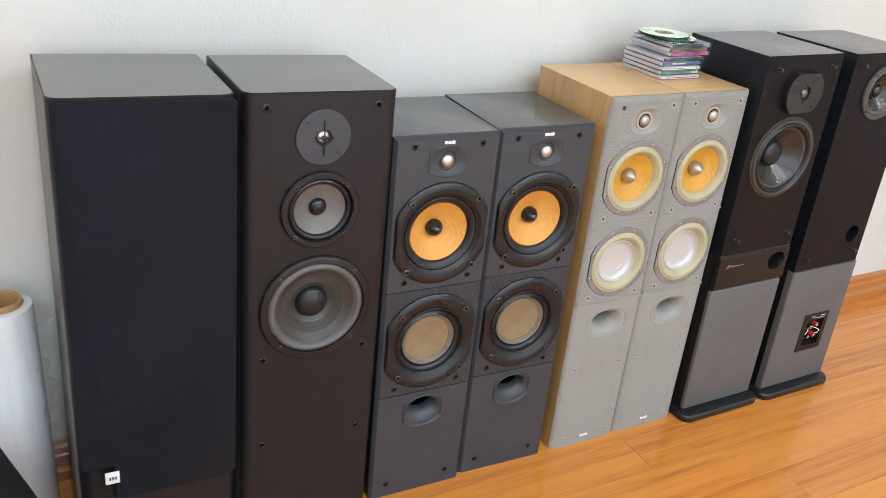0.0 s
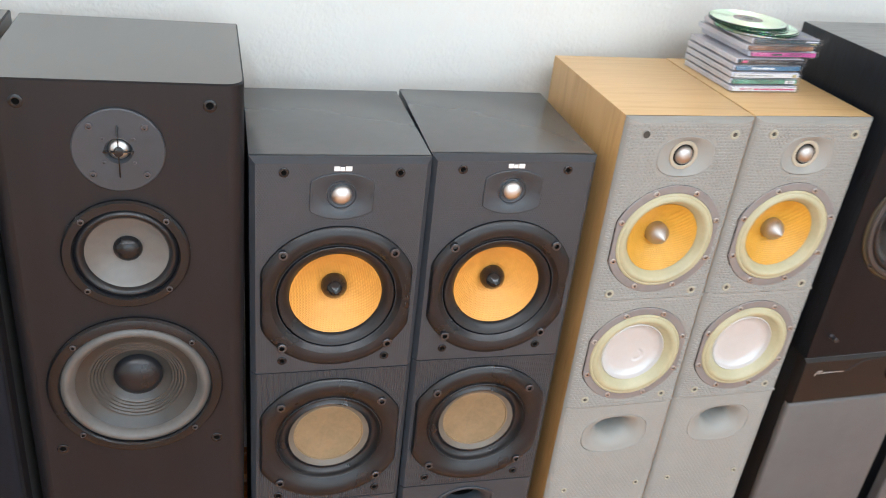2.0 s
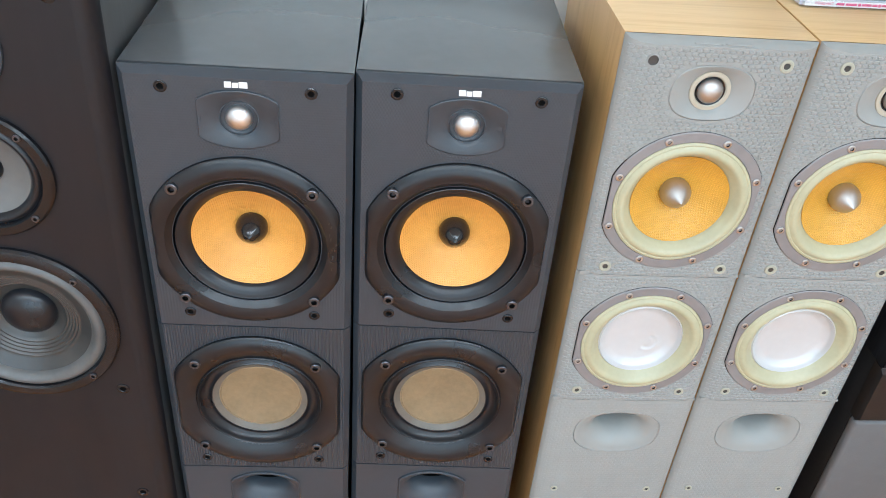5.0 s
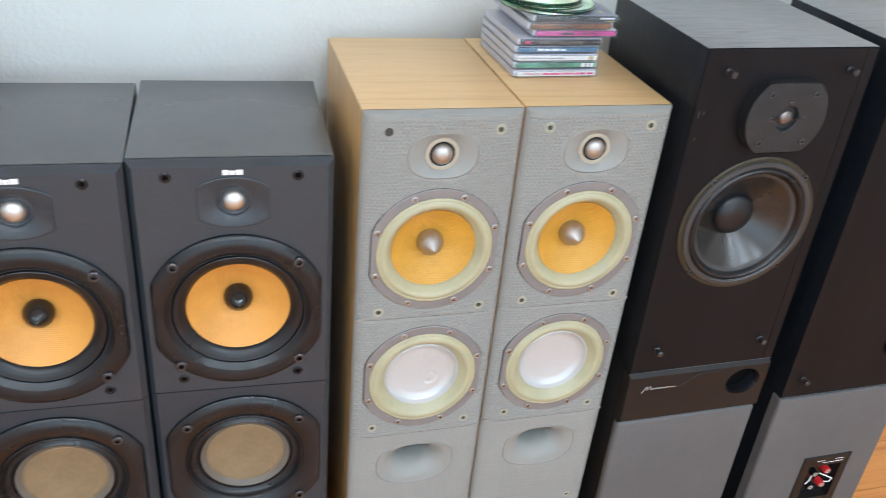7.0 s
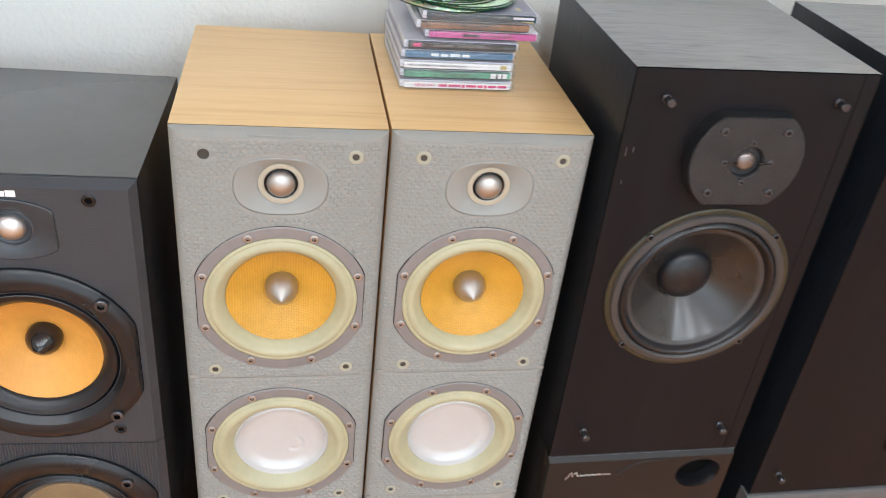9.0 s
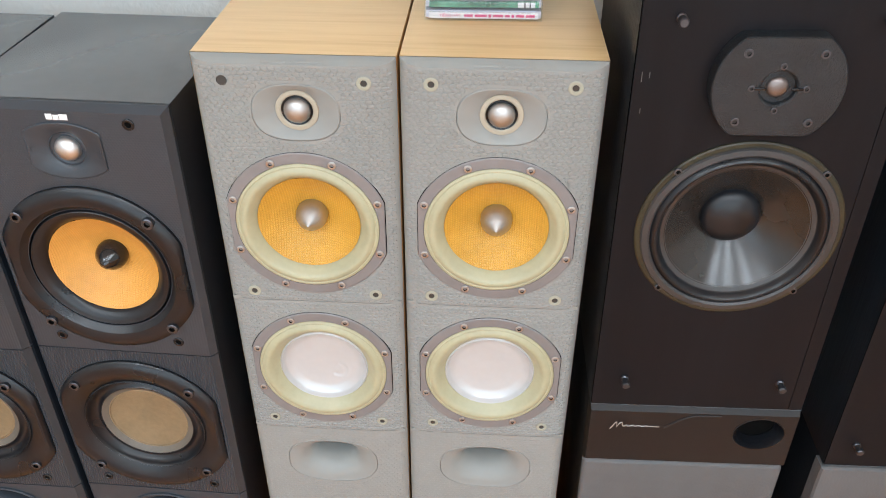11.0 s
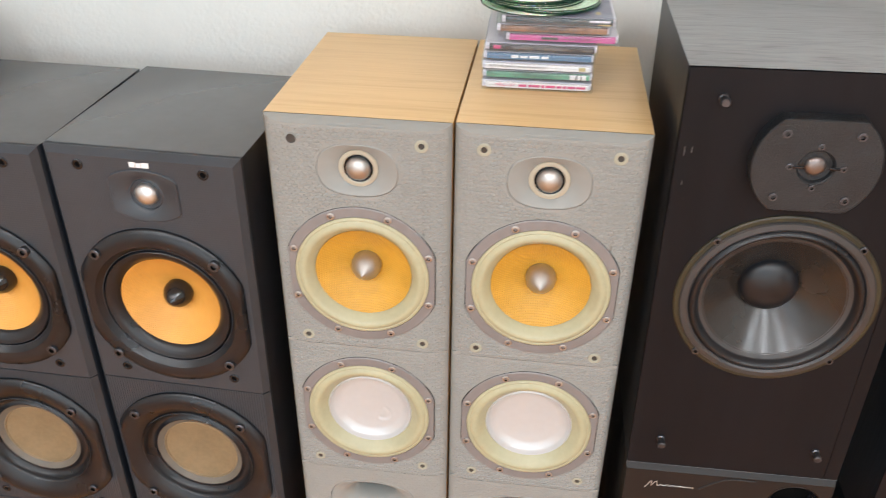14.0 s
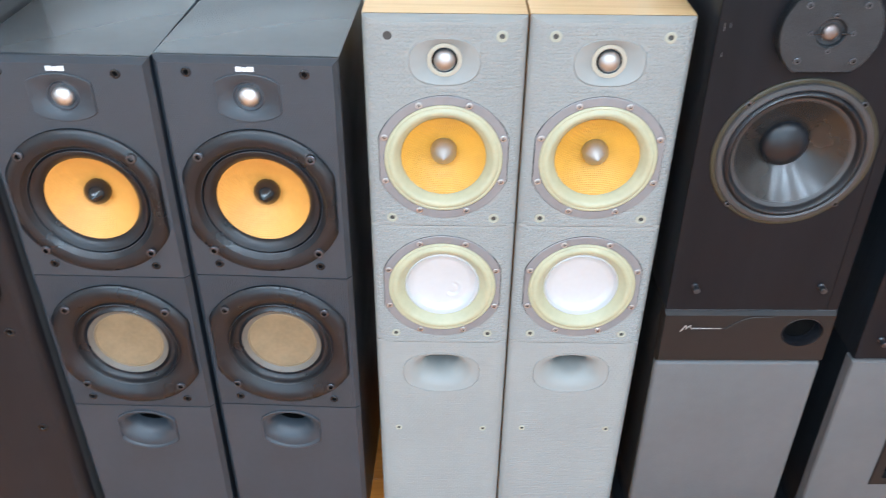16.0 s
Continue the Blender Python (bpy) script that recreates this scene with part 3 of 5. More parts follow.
# ---------- loudspeakers ----------
def speaker_large(m, W, D, HT, grille, label):
    """Large brown-black three-way tower with rounded front corners; grille: cloth cover fitted."""
    R = 0.02
    sp = thing("floorstanding_speaker", m, label, "speaker", "large brown-black speaker pair")
    a = W / 2
    plan = [(a, D), (-a, D)]
    plan += [(-a + R - R * math.cos(t), R - R * math.sin(t)) for t in [math.pi / 2 * i / 6 for i in range(7)]]
    plan += [(a - R + R * math.sin(t), R - R * math.cos(t)) for t in [math.pi / 2 * i / 6 for i in range(7)]]
    bm = bmesh.new()
    lo = [bm.verts.new((x, y, 0.0)) for x, y in plan]
    mid = [bm.verts.new((x, y, HT - 0.002)) for x, y in plan]
    hi = [bm.verts.new((x * 0.985, 0.002 + y * 0.985, HT)) for x, y in plan]
    skip = 8
    for i in range(len(plan)):
        j = (i + 1) % len(plan)
        if i != skip:
            f = bm.faces.new((lo[i], lo[j], mid[j], mid[i]))
            # side faces take the vinyl lightened for the light they catch
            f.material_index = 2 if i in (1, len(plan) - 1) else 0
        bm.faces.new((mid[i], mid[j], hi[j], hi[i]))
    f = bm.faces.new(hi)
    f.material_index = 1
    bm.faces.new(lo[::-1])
    part("cabinet", bm, BROWNFRONT, sp, mats=(WRAPTOP_LIT, WRAPSIDE_LIT))
    zt, zm, zw = 0.895, 0.756, 0.550
    holes = [] if grille else [outline(0, zt, 0.03, 0.03, n=32), outline(0, zm, 0.066, 0.066), outline(0, zw, 0.098, 0.098)]
    part("baffle", front_plate(-a + R, a - R, 0.0, HT - 0.002, holes, [(0, 0, 0), (0, 0, 0.001)]), BROWNFRONT, sp)
    if grille:
        g0, g1, zb = -a + 0.0035, a - 0.0025, 0.208
        nu, nz = g0 + 0.055, 0.288
        shape = [(g0, nz), (nu, nz), (nu, zb), (g1 - 0.01, zb), (g1, zb + 0.01), (g1, HT - 0.008), (g1 - 0.004, HT - 0.005), (g0 + 0.004, HT - 0.005), (g0, HT - 0.008)]
        cu, cz = (g0 + g1) / 2, (zb + HT) / 2

        def ring(d, k):
            return [(cu + (u - cu) * (1 - k / 0.13), d, cz + (z - cz) * (1 - k / 0.39)) for u, z in shape]

        part("grille", loft([ring(-0.0005, 0.0), ring(-0.011, 0.0), ring(-0.0155, 0.0005), ring(-0.0175, 0.0018)], True, False), CLOTH, sp, "black cloth grille with a notched lower corner", sharp=50)
        badge = part("badge", box_bm(nu - 0.017, nu + 0.008, -0.0225, -0.0178, 0.252, 0.277, 0.001), WHITEMARK, sp, "small white maker's badge")
        for b0 in (-0.0105, -0.0055, -0.0005):
            part("badge_mark", box_bm(nu + b0, nu + b0 + 0.0035, -0.0230, -0.0222, 0.261, 0.268, 0.0003), SCREW, badge)
        return sp
    # tweeter: round plate, phase bars over a silver dome
    tw = part("tweeter", lathe([(0.0515, 0.001), (0.0515, -0.0035), (0.050, -0.0045), (0.016, -0.0045), (0.0135, -0.001), (0.0125, 0.004), (0.0, 0.004)], 0, zt), BBAFFLE, sp)
    part("dome", lathe([(0.0125, 0.003)] + [(0.0125 * math.cos(k * 0.26), 0.003 - 0.0075 * math.sin(k * 0.26)) for k in range(1, 6)], 0, zt, 32), SILVER, tw)
    for w, h2 in ((0.034, 0.0022), (0.0014, 0.064)):
        part("phase_bar", box_bm(-w / 2, w / 2, -0.0085, -0.0055, zt - h2 / 2, zt + h2 / 2, 0.0004), BLACKPLASTIC, tw)
    part("phase_disc", lathe([(0.0055, -0.005), (0.0055, -0.009), (0.004, -0.0095)], 0, zt, 24), BLACKPLASTIC, tw)
    for k in range(4):
        t = math.pi / 4 + k * math.pi / 2
        socket_screw("screw", SCREW, tw, 0.042 * math.cos(t), zt + 0.042 * math.sin(t), -0.0042, 0.0042, 0.002)
        socket_screw("rivet", SCREW, tw, 0.0235 * math.cos(t), zt + 0.021 * math.sin(t), -0.0044, 0.0022, 0.0008)
    # midrange
    md = part("midrange", lathe([(0.0755, 0.001), (0.0755, -0.005), (0.073, -0.0075), (0.064, -0.0075), (0.062, -0.005), (0.0605, 0.0)], 0, zm, cap=False), BLACKPLASTIC, sp)
    part("surround", lathe(arc(0.0612, -0.001, 0.0500, 0.0, 0.0045) + [(0.0485, 0.003)], 0, zm, cap=False), RUBBER, md)
    part("cone", lathe([(0.0495, 0.001), (0.047, 0.003), (0.017, 0.015)], 0, zm), POLY, md, "translucent grey cone")
    part("dust_cap", lathe([(0.0175, 0.0155)] + [(0.0175 * math.cos(k * 0.25), 0.0145 - 0.0115 * math.sin(k * 0.25)) for k in range(0, 7)], 0, zm, 36), BLACKPLASTIC, md)
    for k in range(4):
        t = math.pi / 4 + k * math.pi / 2
        socket_screw("screw", SCREW, md, 0.0685 * math.cos(t), zm + 0.0685 * math.sin(t), -0.0072, 0.004, 0.0022)
    # woofer
    wf = part("woofer", lathe([(0.1125, 0.001), (0.1125, -0.004), (0.110, -0.007), (0.1045, -0.0085), (0.0985, -0.0085), (0.0965, -0.006), (0.0955, 0.0)], 0, zw, 96, cap=False), BLACKPLASTIC, sp)
    part("surround", lathe(arc(0.0962, -0.002, 0.0795, 0.0, 0.0065) + [(0.078, 0.003)], 0, zw, 96, cap=False), FOAM, wf)
    ribs = []
    for i in range(25):
        r = 0.0795 - (0.0795 - 0.031) * i / 24
        d = 0.0015 + 0.026 * (i / 24) ** 0.92
        ribs.append((r, d + (0.0012 * math.sin(i * math.pi) if i < 3 else (-0.0011 if (i % 2 and 8 < i < 19) else 0.0))))
    part("cone", lathe(ribs, 0, zw, 96), POLYDARK, wf, "ribbed charcoal cone")
    part("dust_cap", lathe([(0.0325, 0.027)] + [(0.0325 * math.cos(k * 0.2), 0.0255 - 0.017 * math.sin(k * 0.2)) for k in range(0, 8)], 0, zw, 48), RUBBER, wf)
    for k in range(4):
        t = math.pi / 4 + k * math.pi / 2
        socket_screw("screw", SCREW, wf, 0.1035 * math.cos(t), zw + 0.1035 * math.sin(t), -0.0083, 0.004, 0.0022)
    for u in (-0.1025, 0.1025):
        for z in (0.951, 0.447, 0.243):
            grommet(sp, u, z, BLACKPLASTIC, 0.0080)
    return sp


speaker_large(pose(0.2290, 1.306, 0.0, 0, 1.25, 0.6), 0.288, 0.288, 0.981, True, "large black floorstanding speaker with its cloth grille on")
speaker_large(pose(0.5310, 1.306, 0.0, 0, 0.95, 0), 0.284, 0.270, 0.977, False, "large brown-black three-way floorstanding speaker without grille")


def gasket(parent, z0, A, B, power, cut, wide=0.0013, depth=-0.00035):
    """Thin black ring round a fitting, painted in for the shadow of its gap."""
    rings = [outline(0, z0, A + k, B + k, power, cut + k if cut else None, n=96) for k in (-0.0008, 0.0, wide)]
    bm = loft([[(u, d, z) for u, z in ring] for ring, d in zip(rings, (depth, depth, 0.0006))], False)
    return part("gasket", bm, SHADEBLACK, parent)


def arrow_relief(panel_ob, a, bow, z0, z1, keep, px=0.0068, pz=0.0046, rise=0.0009):
    """Moulded relief of small interlocking arrows in rows that point left and right by turns, left out round fittings."""
    shape = ((-0.50, -0.50), (-0.28, 0.0), (-0.50, 0.50), (0.28, 0.50), (0.50, 0.0), (0.28, -0.50))
    verts, faces = [], []
    half = a - 0.004
    ins, deep = [i for i, d in bow][::-1], [d for i, d in bow][::-1]
    for row in range(int((z1 - z0) / pz)):
        z, way = z0 + pz * (row + 0.5), 1 if row % 2 else -1
        n = int(2 * half / px) + 1
        for col in range(n):
            u = (col - (n - 1) / 2 + (0.25 if row % 2 else -0.25)) * px
            if abs(u) > half - px * 0.25:
                continue
            if any(abs((u - cu) / ra) ** p + abs((z - cz) / rb) ** p < 1 and abs(u) < cut for cu, cz, ra, rb, p, cut in keep):
                continue
            b = len(verts)
            for k, kz, d in ((1.0, 1.0, 0.0001), (0.74, 0.62, -rise)):
                for sx, sz in shape:
                    x = u + way * sx * px * k
                    verts.append((x, d + float(np.interp(a - abs(x), ins, deep)), z + sz * pz * kz))
            faces.append([b + 6 + k for k in (range(6) if way < 0 else range(5, -1, -1))])
            for k in range(6):
                j = (k + 1) % 6
                faces.append([b + k, b + j, b + 6 + j, b + 6 + k] if way < 0 else [b + j, b + k, b + 6 + k, b + 6 + j])
    me = bpy.data.meshes.new("moulded_relief")
    me.from_pydata(verts, [], faces)
    me.materials.append(GREYPLASTIC)
    ob = new("moulded_relief", me)
    ob.parent = panel_ob
    return tagged(ob, kind="stuff")


def speaker_charcoal(m):
    """Charcoal tower with an orange woven midrange, a tan woofer and a front port."""
    W, D, HT = 0.235, 0.264, 0.8770
    a = W / 2
    sp = thing("floorstanding_speaker", m, "charcoal floorstanding speaker with orange woven cone and tan woofer", "speaker", "charcoal speaker pair")
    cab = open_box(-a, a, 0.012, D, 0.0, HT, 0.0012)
    # upright faces take the darker copy, their shade put into the colour
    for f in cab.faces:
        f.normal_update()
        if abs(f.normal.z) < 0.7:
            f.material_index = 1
    part("cabinet", cab, BVINYL_LIT, sp, mats=(BVINYL_SHADED,))
    zt, zk, zw, zp = 0.824, 0.668, 0.411, 0.228
    zj, zj2 = 0.5435, 0.282
    rim = [(0.0075, 0.0075, 0.0), (0.0005, 0.0005, 0.0075), (0.0005, 0.0005, 0.0135)]
    rim_t = [outline(0, zt, 0.0500, 0.0302, 2.0, 0.0392, n=64), outline(0, zk, 0.083, 0.083)]
    # three front panels with fine joints between them
    top = front_plate(-a, a, zj + 0.0007, HT, rim_t, rim)
    for f in top.faces:
        if all(abs(v.co.y) < 1e-6 for v in f.verts):
            f.material_index = 1
    for v in top.verts:
        if v.co.z < zj + 0.009:
            v.co.z = zj + 0.0004
    panel = [(0.0075, 0.0006, 0.0), (0.0005, 0.0, 0.0075), (0.0005, 0.0, 0.0135)]
    part("upper_baffle", top, BBAFFLE, sp, mats=(BBAFFLE_T,))
    mid = front_plate(-a, a, zj2 + 0.0005, zj - 0.0007, [outline(0, zw, 0.083, 0.083)], panel)
    for f in mid.faces:
        if all(abs(v.co.y) < 1e-6 for v in f.verts):
            f.material_index = 1
    part("middle_baffle", mid, BBAFFLE, sp, mats=(BBAFFLE_R,))
    part("lower_baffle", front_plate(-a, a, 0.0, zj2 - 0.0005, [outline(0, zp, 0.0555, 0.0425, 2.0, 0.0465, n=64)], panel), BBAFFLE, sp)
    # black strip paints the shade inside the upper joint
    part("joint_backing", box_bm(-a + 0.004, a - 0.004, 0.004, 0.006, zj - 0.002, zj + 0.002), SHADEBLACK, sp)
    # tweeter in a dished oval plate
    tw = part("tweeter", loft([[(u, d, z) for u, z in outline(0, zt, A, B, 2.0, C, n=64)] for A, B, C, d in ((0.054, 0.033, 0.0415, 0.001), (0.054, 0.033, 0.0415, -0.0014), (0.0525, 0.032, 0.0405, -0.0020), (0.046, 0.0290, 0.0385, -0.0016), (0.0375, 0.0255, None, -0.0004), (0.030, 0.0228, None, 0.0008), (0.0245, 0.0208, None, 0.0022), (0.0205, 0.0195, None, 0.0036), (0.0190, 0.0190, None, 0.0030), (0.0180, 0.0180, None, 0.0045), (0.0150, 0.0150, None, 0.0060))]), BBAFFLE, sp)
    part("dome", lathe([(0.0140, 0.006)] + [(0.0140 * math.cos(k * 0.22), 0.0050 - 0.0095 * math.sin(k * 0.22)) for k in range(0, 7)], 0, zt, 36), SILVER, tw, "silver metal dome")

    def driver(name, z0, R, cut, cone_r, sur_r):
        prof = [(R, 0.001), (R, -0.003), (R - 0.0015, -0.0045), (R - 0.007, -0.0075), (R - 0.014, -0.0085), (R - 0.022, -0.0065), (sur_r + 0.004, -0.001), (sur_r + 0.002, 0.0005), (sur_r + 0.001, 0.006)]
        rings = []
        for r, d in prof:
            c = cut - (R - r) if r > cut - 0.012 else None
            c = max(c, 0.0) if c else None
            rings.append([(u, d, z) for u, z in outline(0, z0, r, r, 2.0, min(cut, cut - (R - r) * 0.35) if r > cut * 0.9 else None, n=96)])
        dr = part(name, loft(rings, False), RUBBER, sp, "black moulded driver rim with flattened sides")
        # shadow gap round the rim, painted as a black ring
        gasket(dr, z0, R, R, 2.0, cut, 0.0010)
        for k in range(4):
            t = math.pi / 4 + k * math.pi / 2
            socket_screw("screw", SCREW, dr, 0.1055 * math.cos(t), z0 + 0.1055 * math.sin(t), -0.0072, 0.0068, 0.0042)
        return dr

    mr = driver("midrange", zk, 0.1125, 0.1035, 0.064, 0.081)
    part("surround", lathe([(0.0825, 0.006), (0.0812, 0.0040), (0.0804, -0.0006), (0.0796, -0.0012)] + arc(0.0788, -0.0008, 0.0662, 0.0065, 0.0016) + [(0.0648, 0.0098), (0.0635, 0.0120)], 0, zk, 96, cap=False), RUBBER, mr)
    part("cone", lathe([(0.0645, 0.0090), (0.050, 0.0200), (0.034, 0.0295), (0.017, 0.0375), (0.0165, 0.0430)], 0, zk, 96), WOVEN, mr, "orange woven cone")
    part("phase_plug", lathe([(0.0165, 0.0430), (0.0182, 0.0370), (0.0188, 0.0310), (0.0180, 0.0265), (0.0158, 0.0218), (0.0118, 0.0170), (0.0078, 0.0130), (0.0056, 0.0110), (0.0006, 0.0086)], 0, zk, 40), PLUGBLACK, mr, "pointed glossy black phase plug", sharp=24)
    wf = driver("woofer", zw, 0.1165, 0.1045, 0.056, 0.079)
    part("surround", lathe([(0.0830, 0.006), (0.0818, 0.0040), (0.0808, -0.0010), (0.0796, -0.0018), (0.0784, -0.0008), (0.0772, 0.0020)] + arc(0.0765, 0.0040, 0.0625, 0.0065, -0.0050) + [(0.0612, 0.0068)], 0, zw, 96, cap=False), RUBBER, wf)
    part("cone_edge", lathe([(0.0616, 0.0066), (0.0600, 0.0074), (0.0535, 0.0112)], 0, zw, 96, cap=False), PAPEREDGE, wf, "grey-tan band round the dish")
    part("cone", lathe([(0.0545, 0.0112), (0.0525, 0.0108), (0.0515, 0.0125), (0.035, 0.0155), (0.018, 0.0175), (0.004, 0.018)], 0, zw, 72), PAPER, wf, "tan paper dish with a pale worn rim")
    # flared oval port
    lips = [(0.0585, 0.0445, 0.0490, 0, 0.0005), (0.0580, 0.0440, 0.0485, 0, -0.0022), (0.0560, 0.0425, 0.0470, 0, -0.0030), (0.0535, 0.0405, 0.0455, 0.0003, -0.0022)]
    lips += [(A, B, None, o, d) for A, B, p, o, d in flare(0.0500, 0.0385, 0.0270, 0.0170, 0.011, 0.030, 0.12, 2.0)]
    pb = loft([[(u, d, z) for u, z in outline(0, zp + o, A, B, 2.0, C, n=64)] for A, B, C, o, d in lips])
    # deep part of the port is black, its shade put into the colour
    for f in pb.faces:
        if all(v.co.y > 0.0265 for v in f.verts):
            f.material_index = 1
    part("port", pb, BBAFFLE, sp, "flared oval bass port", mats=(SHADEBLACK,))
    for u, z in ((0.0745, 0.8575), (0.0735, 0.5645), (0.0765, 0.301), (0.0765, 0.036)):
        for s in (-1, 1):
            grommet(sp, s * u, z, BLACKPLASTIC, 0.0066)
    mark = part("maker_mark", box_bm(-0.0115, -0.0045, -0.0006, 0.0005, 0.8595, 0.8660, 0.0002), WHITEMARK, sp, "small white printed maker's mark")
    part("mark_bar", box_bm(-0.0038, 0.0022, -0.0006, 0.0005, 0.8595, 0.8650, 0.0002), WHITEMARK, mark)
    part("mark_bar", box_bm(0.0029, 0.0115, -0.0006, 0.0005, 0.8595, 0.8660, 0.0002), WHITEMARK, mark)
    return sp


_c = speaker_charcoal(pose(0.8045, 1.318, 0.0, 0, 0.35, -0.6))
copy_thing(_c, pose(1.0445, 1.322, 0.0, 0, 0.05, -1.8))
# worn, scratched patch on the first one's midrange rim
_rng = random.Random(3)
for _k in range(9):
    _t = radians(-14 + 4.6 * _k + _rng.uniform(-2, 2))
    _r = 0.0985 + _rng.uniform(-0.003, 0.003)
    _s = box_bm(-0.0006, 0.0006, -0.0003, 0.0003, -0.0022, _rng.uniform(0.0, 0.003), 0.0002, 1)
    bmesh.ops.transform(_s, matrix=pose(_r * math.cos(_t), -0.0083, 0.668 + _r * math.sin(_t), 0, -20 + 40 * _rng.random(), 0), verts=_s.verts)
    part("scuff", _s, POLYDARK, _c, "pale worn scratch")


def speaker_grey(m):
    """Slim maple tower with a light grey basket-relief front, golden woven midrange and white woofer."""
    W, D, HT = 0.2015, 0.284, 0.9345
    a = W / 2
    sp = thing("floorstanding_speaker", m, "slim maple floorstanding speaker with pale grey front and golden cone", "speaker", "maple and grey speaker pair")
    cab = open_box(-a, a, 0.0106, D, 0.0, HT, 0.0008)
    # upright faces get the maple with gap shade in its colour
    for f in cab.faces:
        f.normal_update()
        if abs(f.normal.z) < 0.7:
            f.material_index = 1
    part("cabinet", cab, MAPLE, sp, "maple-veneered cabinet", mats=(MAPLE_SHADED,))
    zt, zk, zw, zp = 0.877, 0.7425, 0.5315, 0.364
    zj, zj2 = 0.6385, 0.4265
    bow = [(0.0300, 0.0), (0.0170, 0.0013), (0.0080, 0.0036), (0.0024, 0.0070), (0.0003, 0.0108)]
    side = [(i, 0.0, d) for i, d in bow]
    topr = [(i, k, d) for (i, d), k in zip(bow, (0.0072, 0.0064, 0.0046, 0.0020, 0.0003))]
    g = 0.0004

    def panel(name, z0, z1, holes, rings, flat):
        bm = front_plate(-a, a, z0 + g, z1 - g, holes, rings)
        for f in bm.faces:
            if all(v.co.y < 0.0046 for v in f.verts) and sum(v.co.y < 0.0001 for v in f.verts) >= 2:
                f.material_index = 1
        if name == "upper_baffle":
            # the lower edge of the top panel meets the next one square
            for v in bm.verts:
                if v.co.z < z0 + 0.011 and abs(v.co.x) > 0.06:
                    v.co.z = z0 + g
        return part(name, bm, GREYPLASTIC, sp, mats=(flat,), sharp=30)

    sockets = ((0.0695, 0.9105, 0.0073), (0.0700, 0.6515, 0.0072), (0.0695, 0.4450, 0.0066), (0.0695, 0.241, 0.0054), (0.0665, 0.028, 0.0054))
    keep = [(s * u, z, r + 0.002, r + 0.002, 2.0, 1.0) for u, z, r in sockets for s in (-1, 1)]
    up = panel("upper_baffle", zj, HT + 0.0002, [outline(0, zt, 0.0448, 0.0312, 2.5, n=64), outline(0, zk, 0.079, 0.079)], topr, GREYPLASTIC)
    mi = panel("middle_baffle", zj2, zj, [outline(0, zw, 0.079, 0.079)], side, GREYPLASTIC)
    lo = panel("lower_baffle", 0.0, zj2, [outline(0, zp, 0.0602, 0.0407, 2.5, n=72)], side, GREYPLASTIC)
    arrow_relief(up, a, bow, zj + 0.0015, HT - 0.0088, keep + [(0, zt, 0.0475, 0.0338, 2.5, 1.0), (0, zk, 0.0930, 0.0930, 2.0, 0.0868)])
    arrow_relief(mi, a, bow, zj2 + 0.0015, zj - 0.0015, keep + [(0, zw, 0.0930, 0.0930, 2.0, 0.0868)])
    arrow_relief(lo, a, bow, 0.003, zj2 - 0.0015, keep + [(0, zp, 0.0625, 0.0430, 2.5, 1.0)], rise=0.00028)
    for z in (zj, zj2):
        part("joint_backing", box_bm(-a + 0.003, a - 0.003, 0.003, 0.005, z - 0.002, z + 0.002), GREYPLASTIC, sp)
    tw = part("tweeter", loft([[(u, d, z) for u, z in outline(0, zt + 0.0, A, B, p, n=64)] for A, B, p, d in ((0.0444, 0.0308, 2.5, 0.010), (0.0444, 0.0308, 2.5, 0.0002), (0.0432, 0.0297, 2.5, -0.0006), (0.036, 0.0268, 2.3, 0.0012), (0.026, 0.0225, 2.1, 0.0050), (0.0212, 0.0212, 2.0, 0.0072), (0.0205, 0.0205, 2.0, 0.0078), (0.017, 0.017, 2.0, 0.009))]), GREYPLASTIC, sp, "dished oval tweeter plate")
    part("ring", lathe([(0.0222, 0.0076), (0.0214, 0.0054), (0.0176, 0.0052), (0.0162, 0.0062), (0.0158, 0.0078)], 0, zt, 40, cap=False), BEIGE, tw, "beige ring")
    part("dome_rim", lathe([(0.0162, 0.0075), (0.0158, 0.0056), (0.0140, 0.0062), (0.0134, 0.0082)], 0, zt, 40, cap=False), BLACKPLASTIC, tw)
    part("dome", lathe([(0.0138, 0.0085)] + [(0.0138 * math.cos(k * 0.22), 0.007 - 0.0095 * math.sin(k * 0.22)) for k in range(0, 7)], 0, zt, 36), GUNMETAL, tw, "silver metal dome")

    def driver(name, z0):
        rings = [[(u, d, z) for u, z in outline(0, z0, r, r, 2.0, c, n=96)] for r, c, d in ((0.0905, 0.0845, 0.0030), (0.0905, 0.0845, -0.0012), (0.0895, 0.0838, -0.002), (0.0785, None, -0.002), (0.0778, None, 0.004))]
        dr = part(name, loft(rings, False), MAUVE, sp, "mauve-grey metal driver frame")
        # shadow gap round the frame, painted as a black ring
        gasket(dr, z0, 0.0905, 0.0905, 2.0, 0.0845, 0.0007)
        for k in range(8):
            t = math.pi / 8 + k * math.pi / 4
            socket_screw("screw", STEEL, dr, 0.0838 * math.cos(t), z0 + 0.0838 * math.sin(t), -0.0018, 0.0043, 0.0016)
        return dr

    mr = driver("midrange", zk)
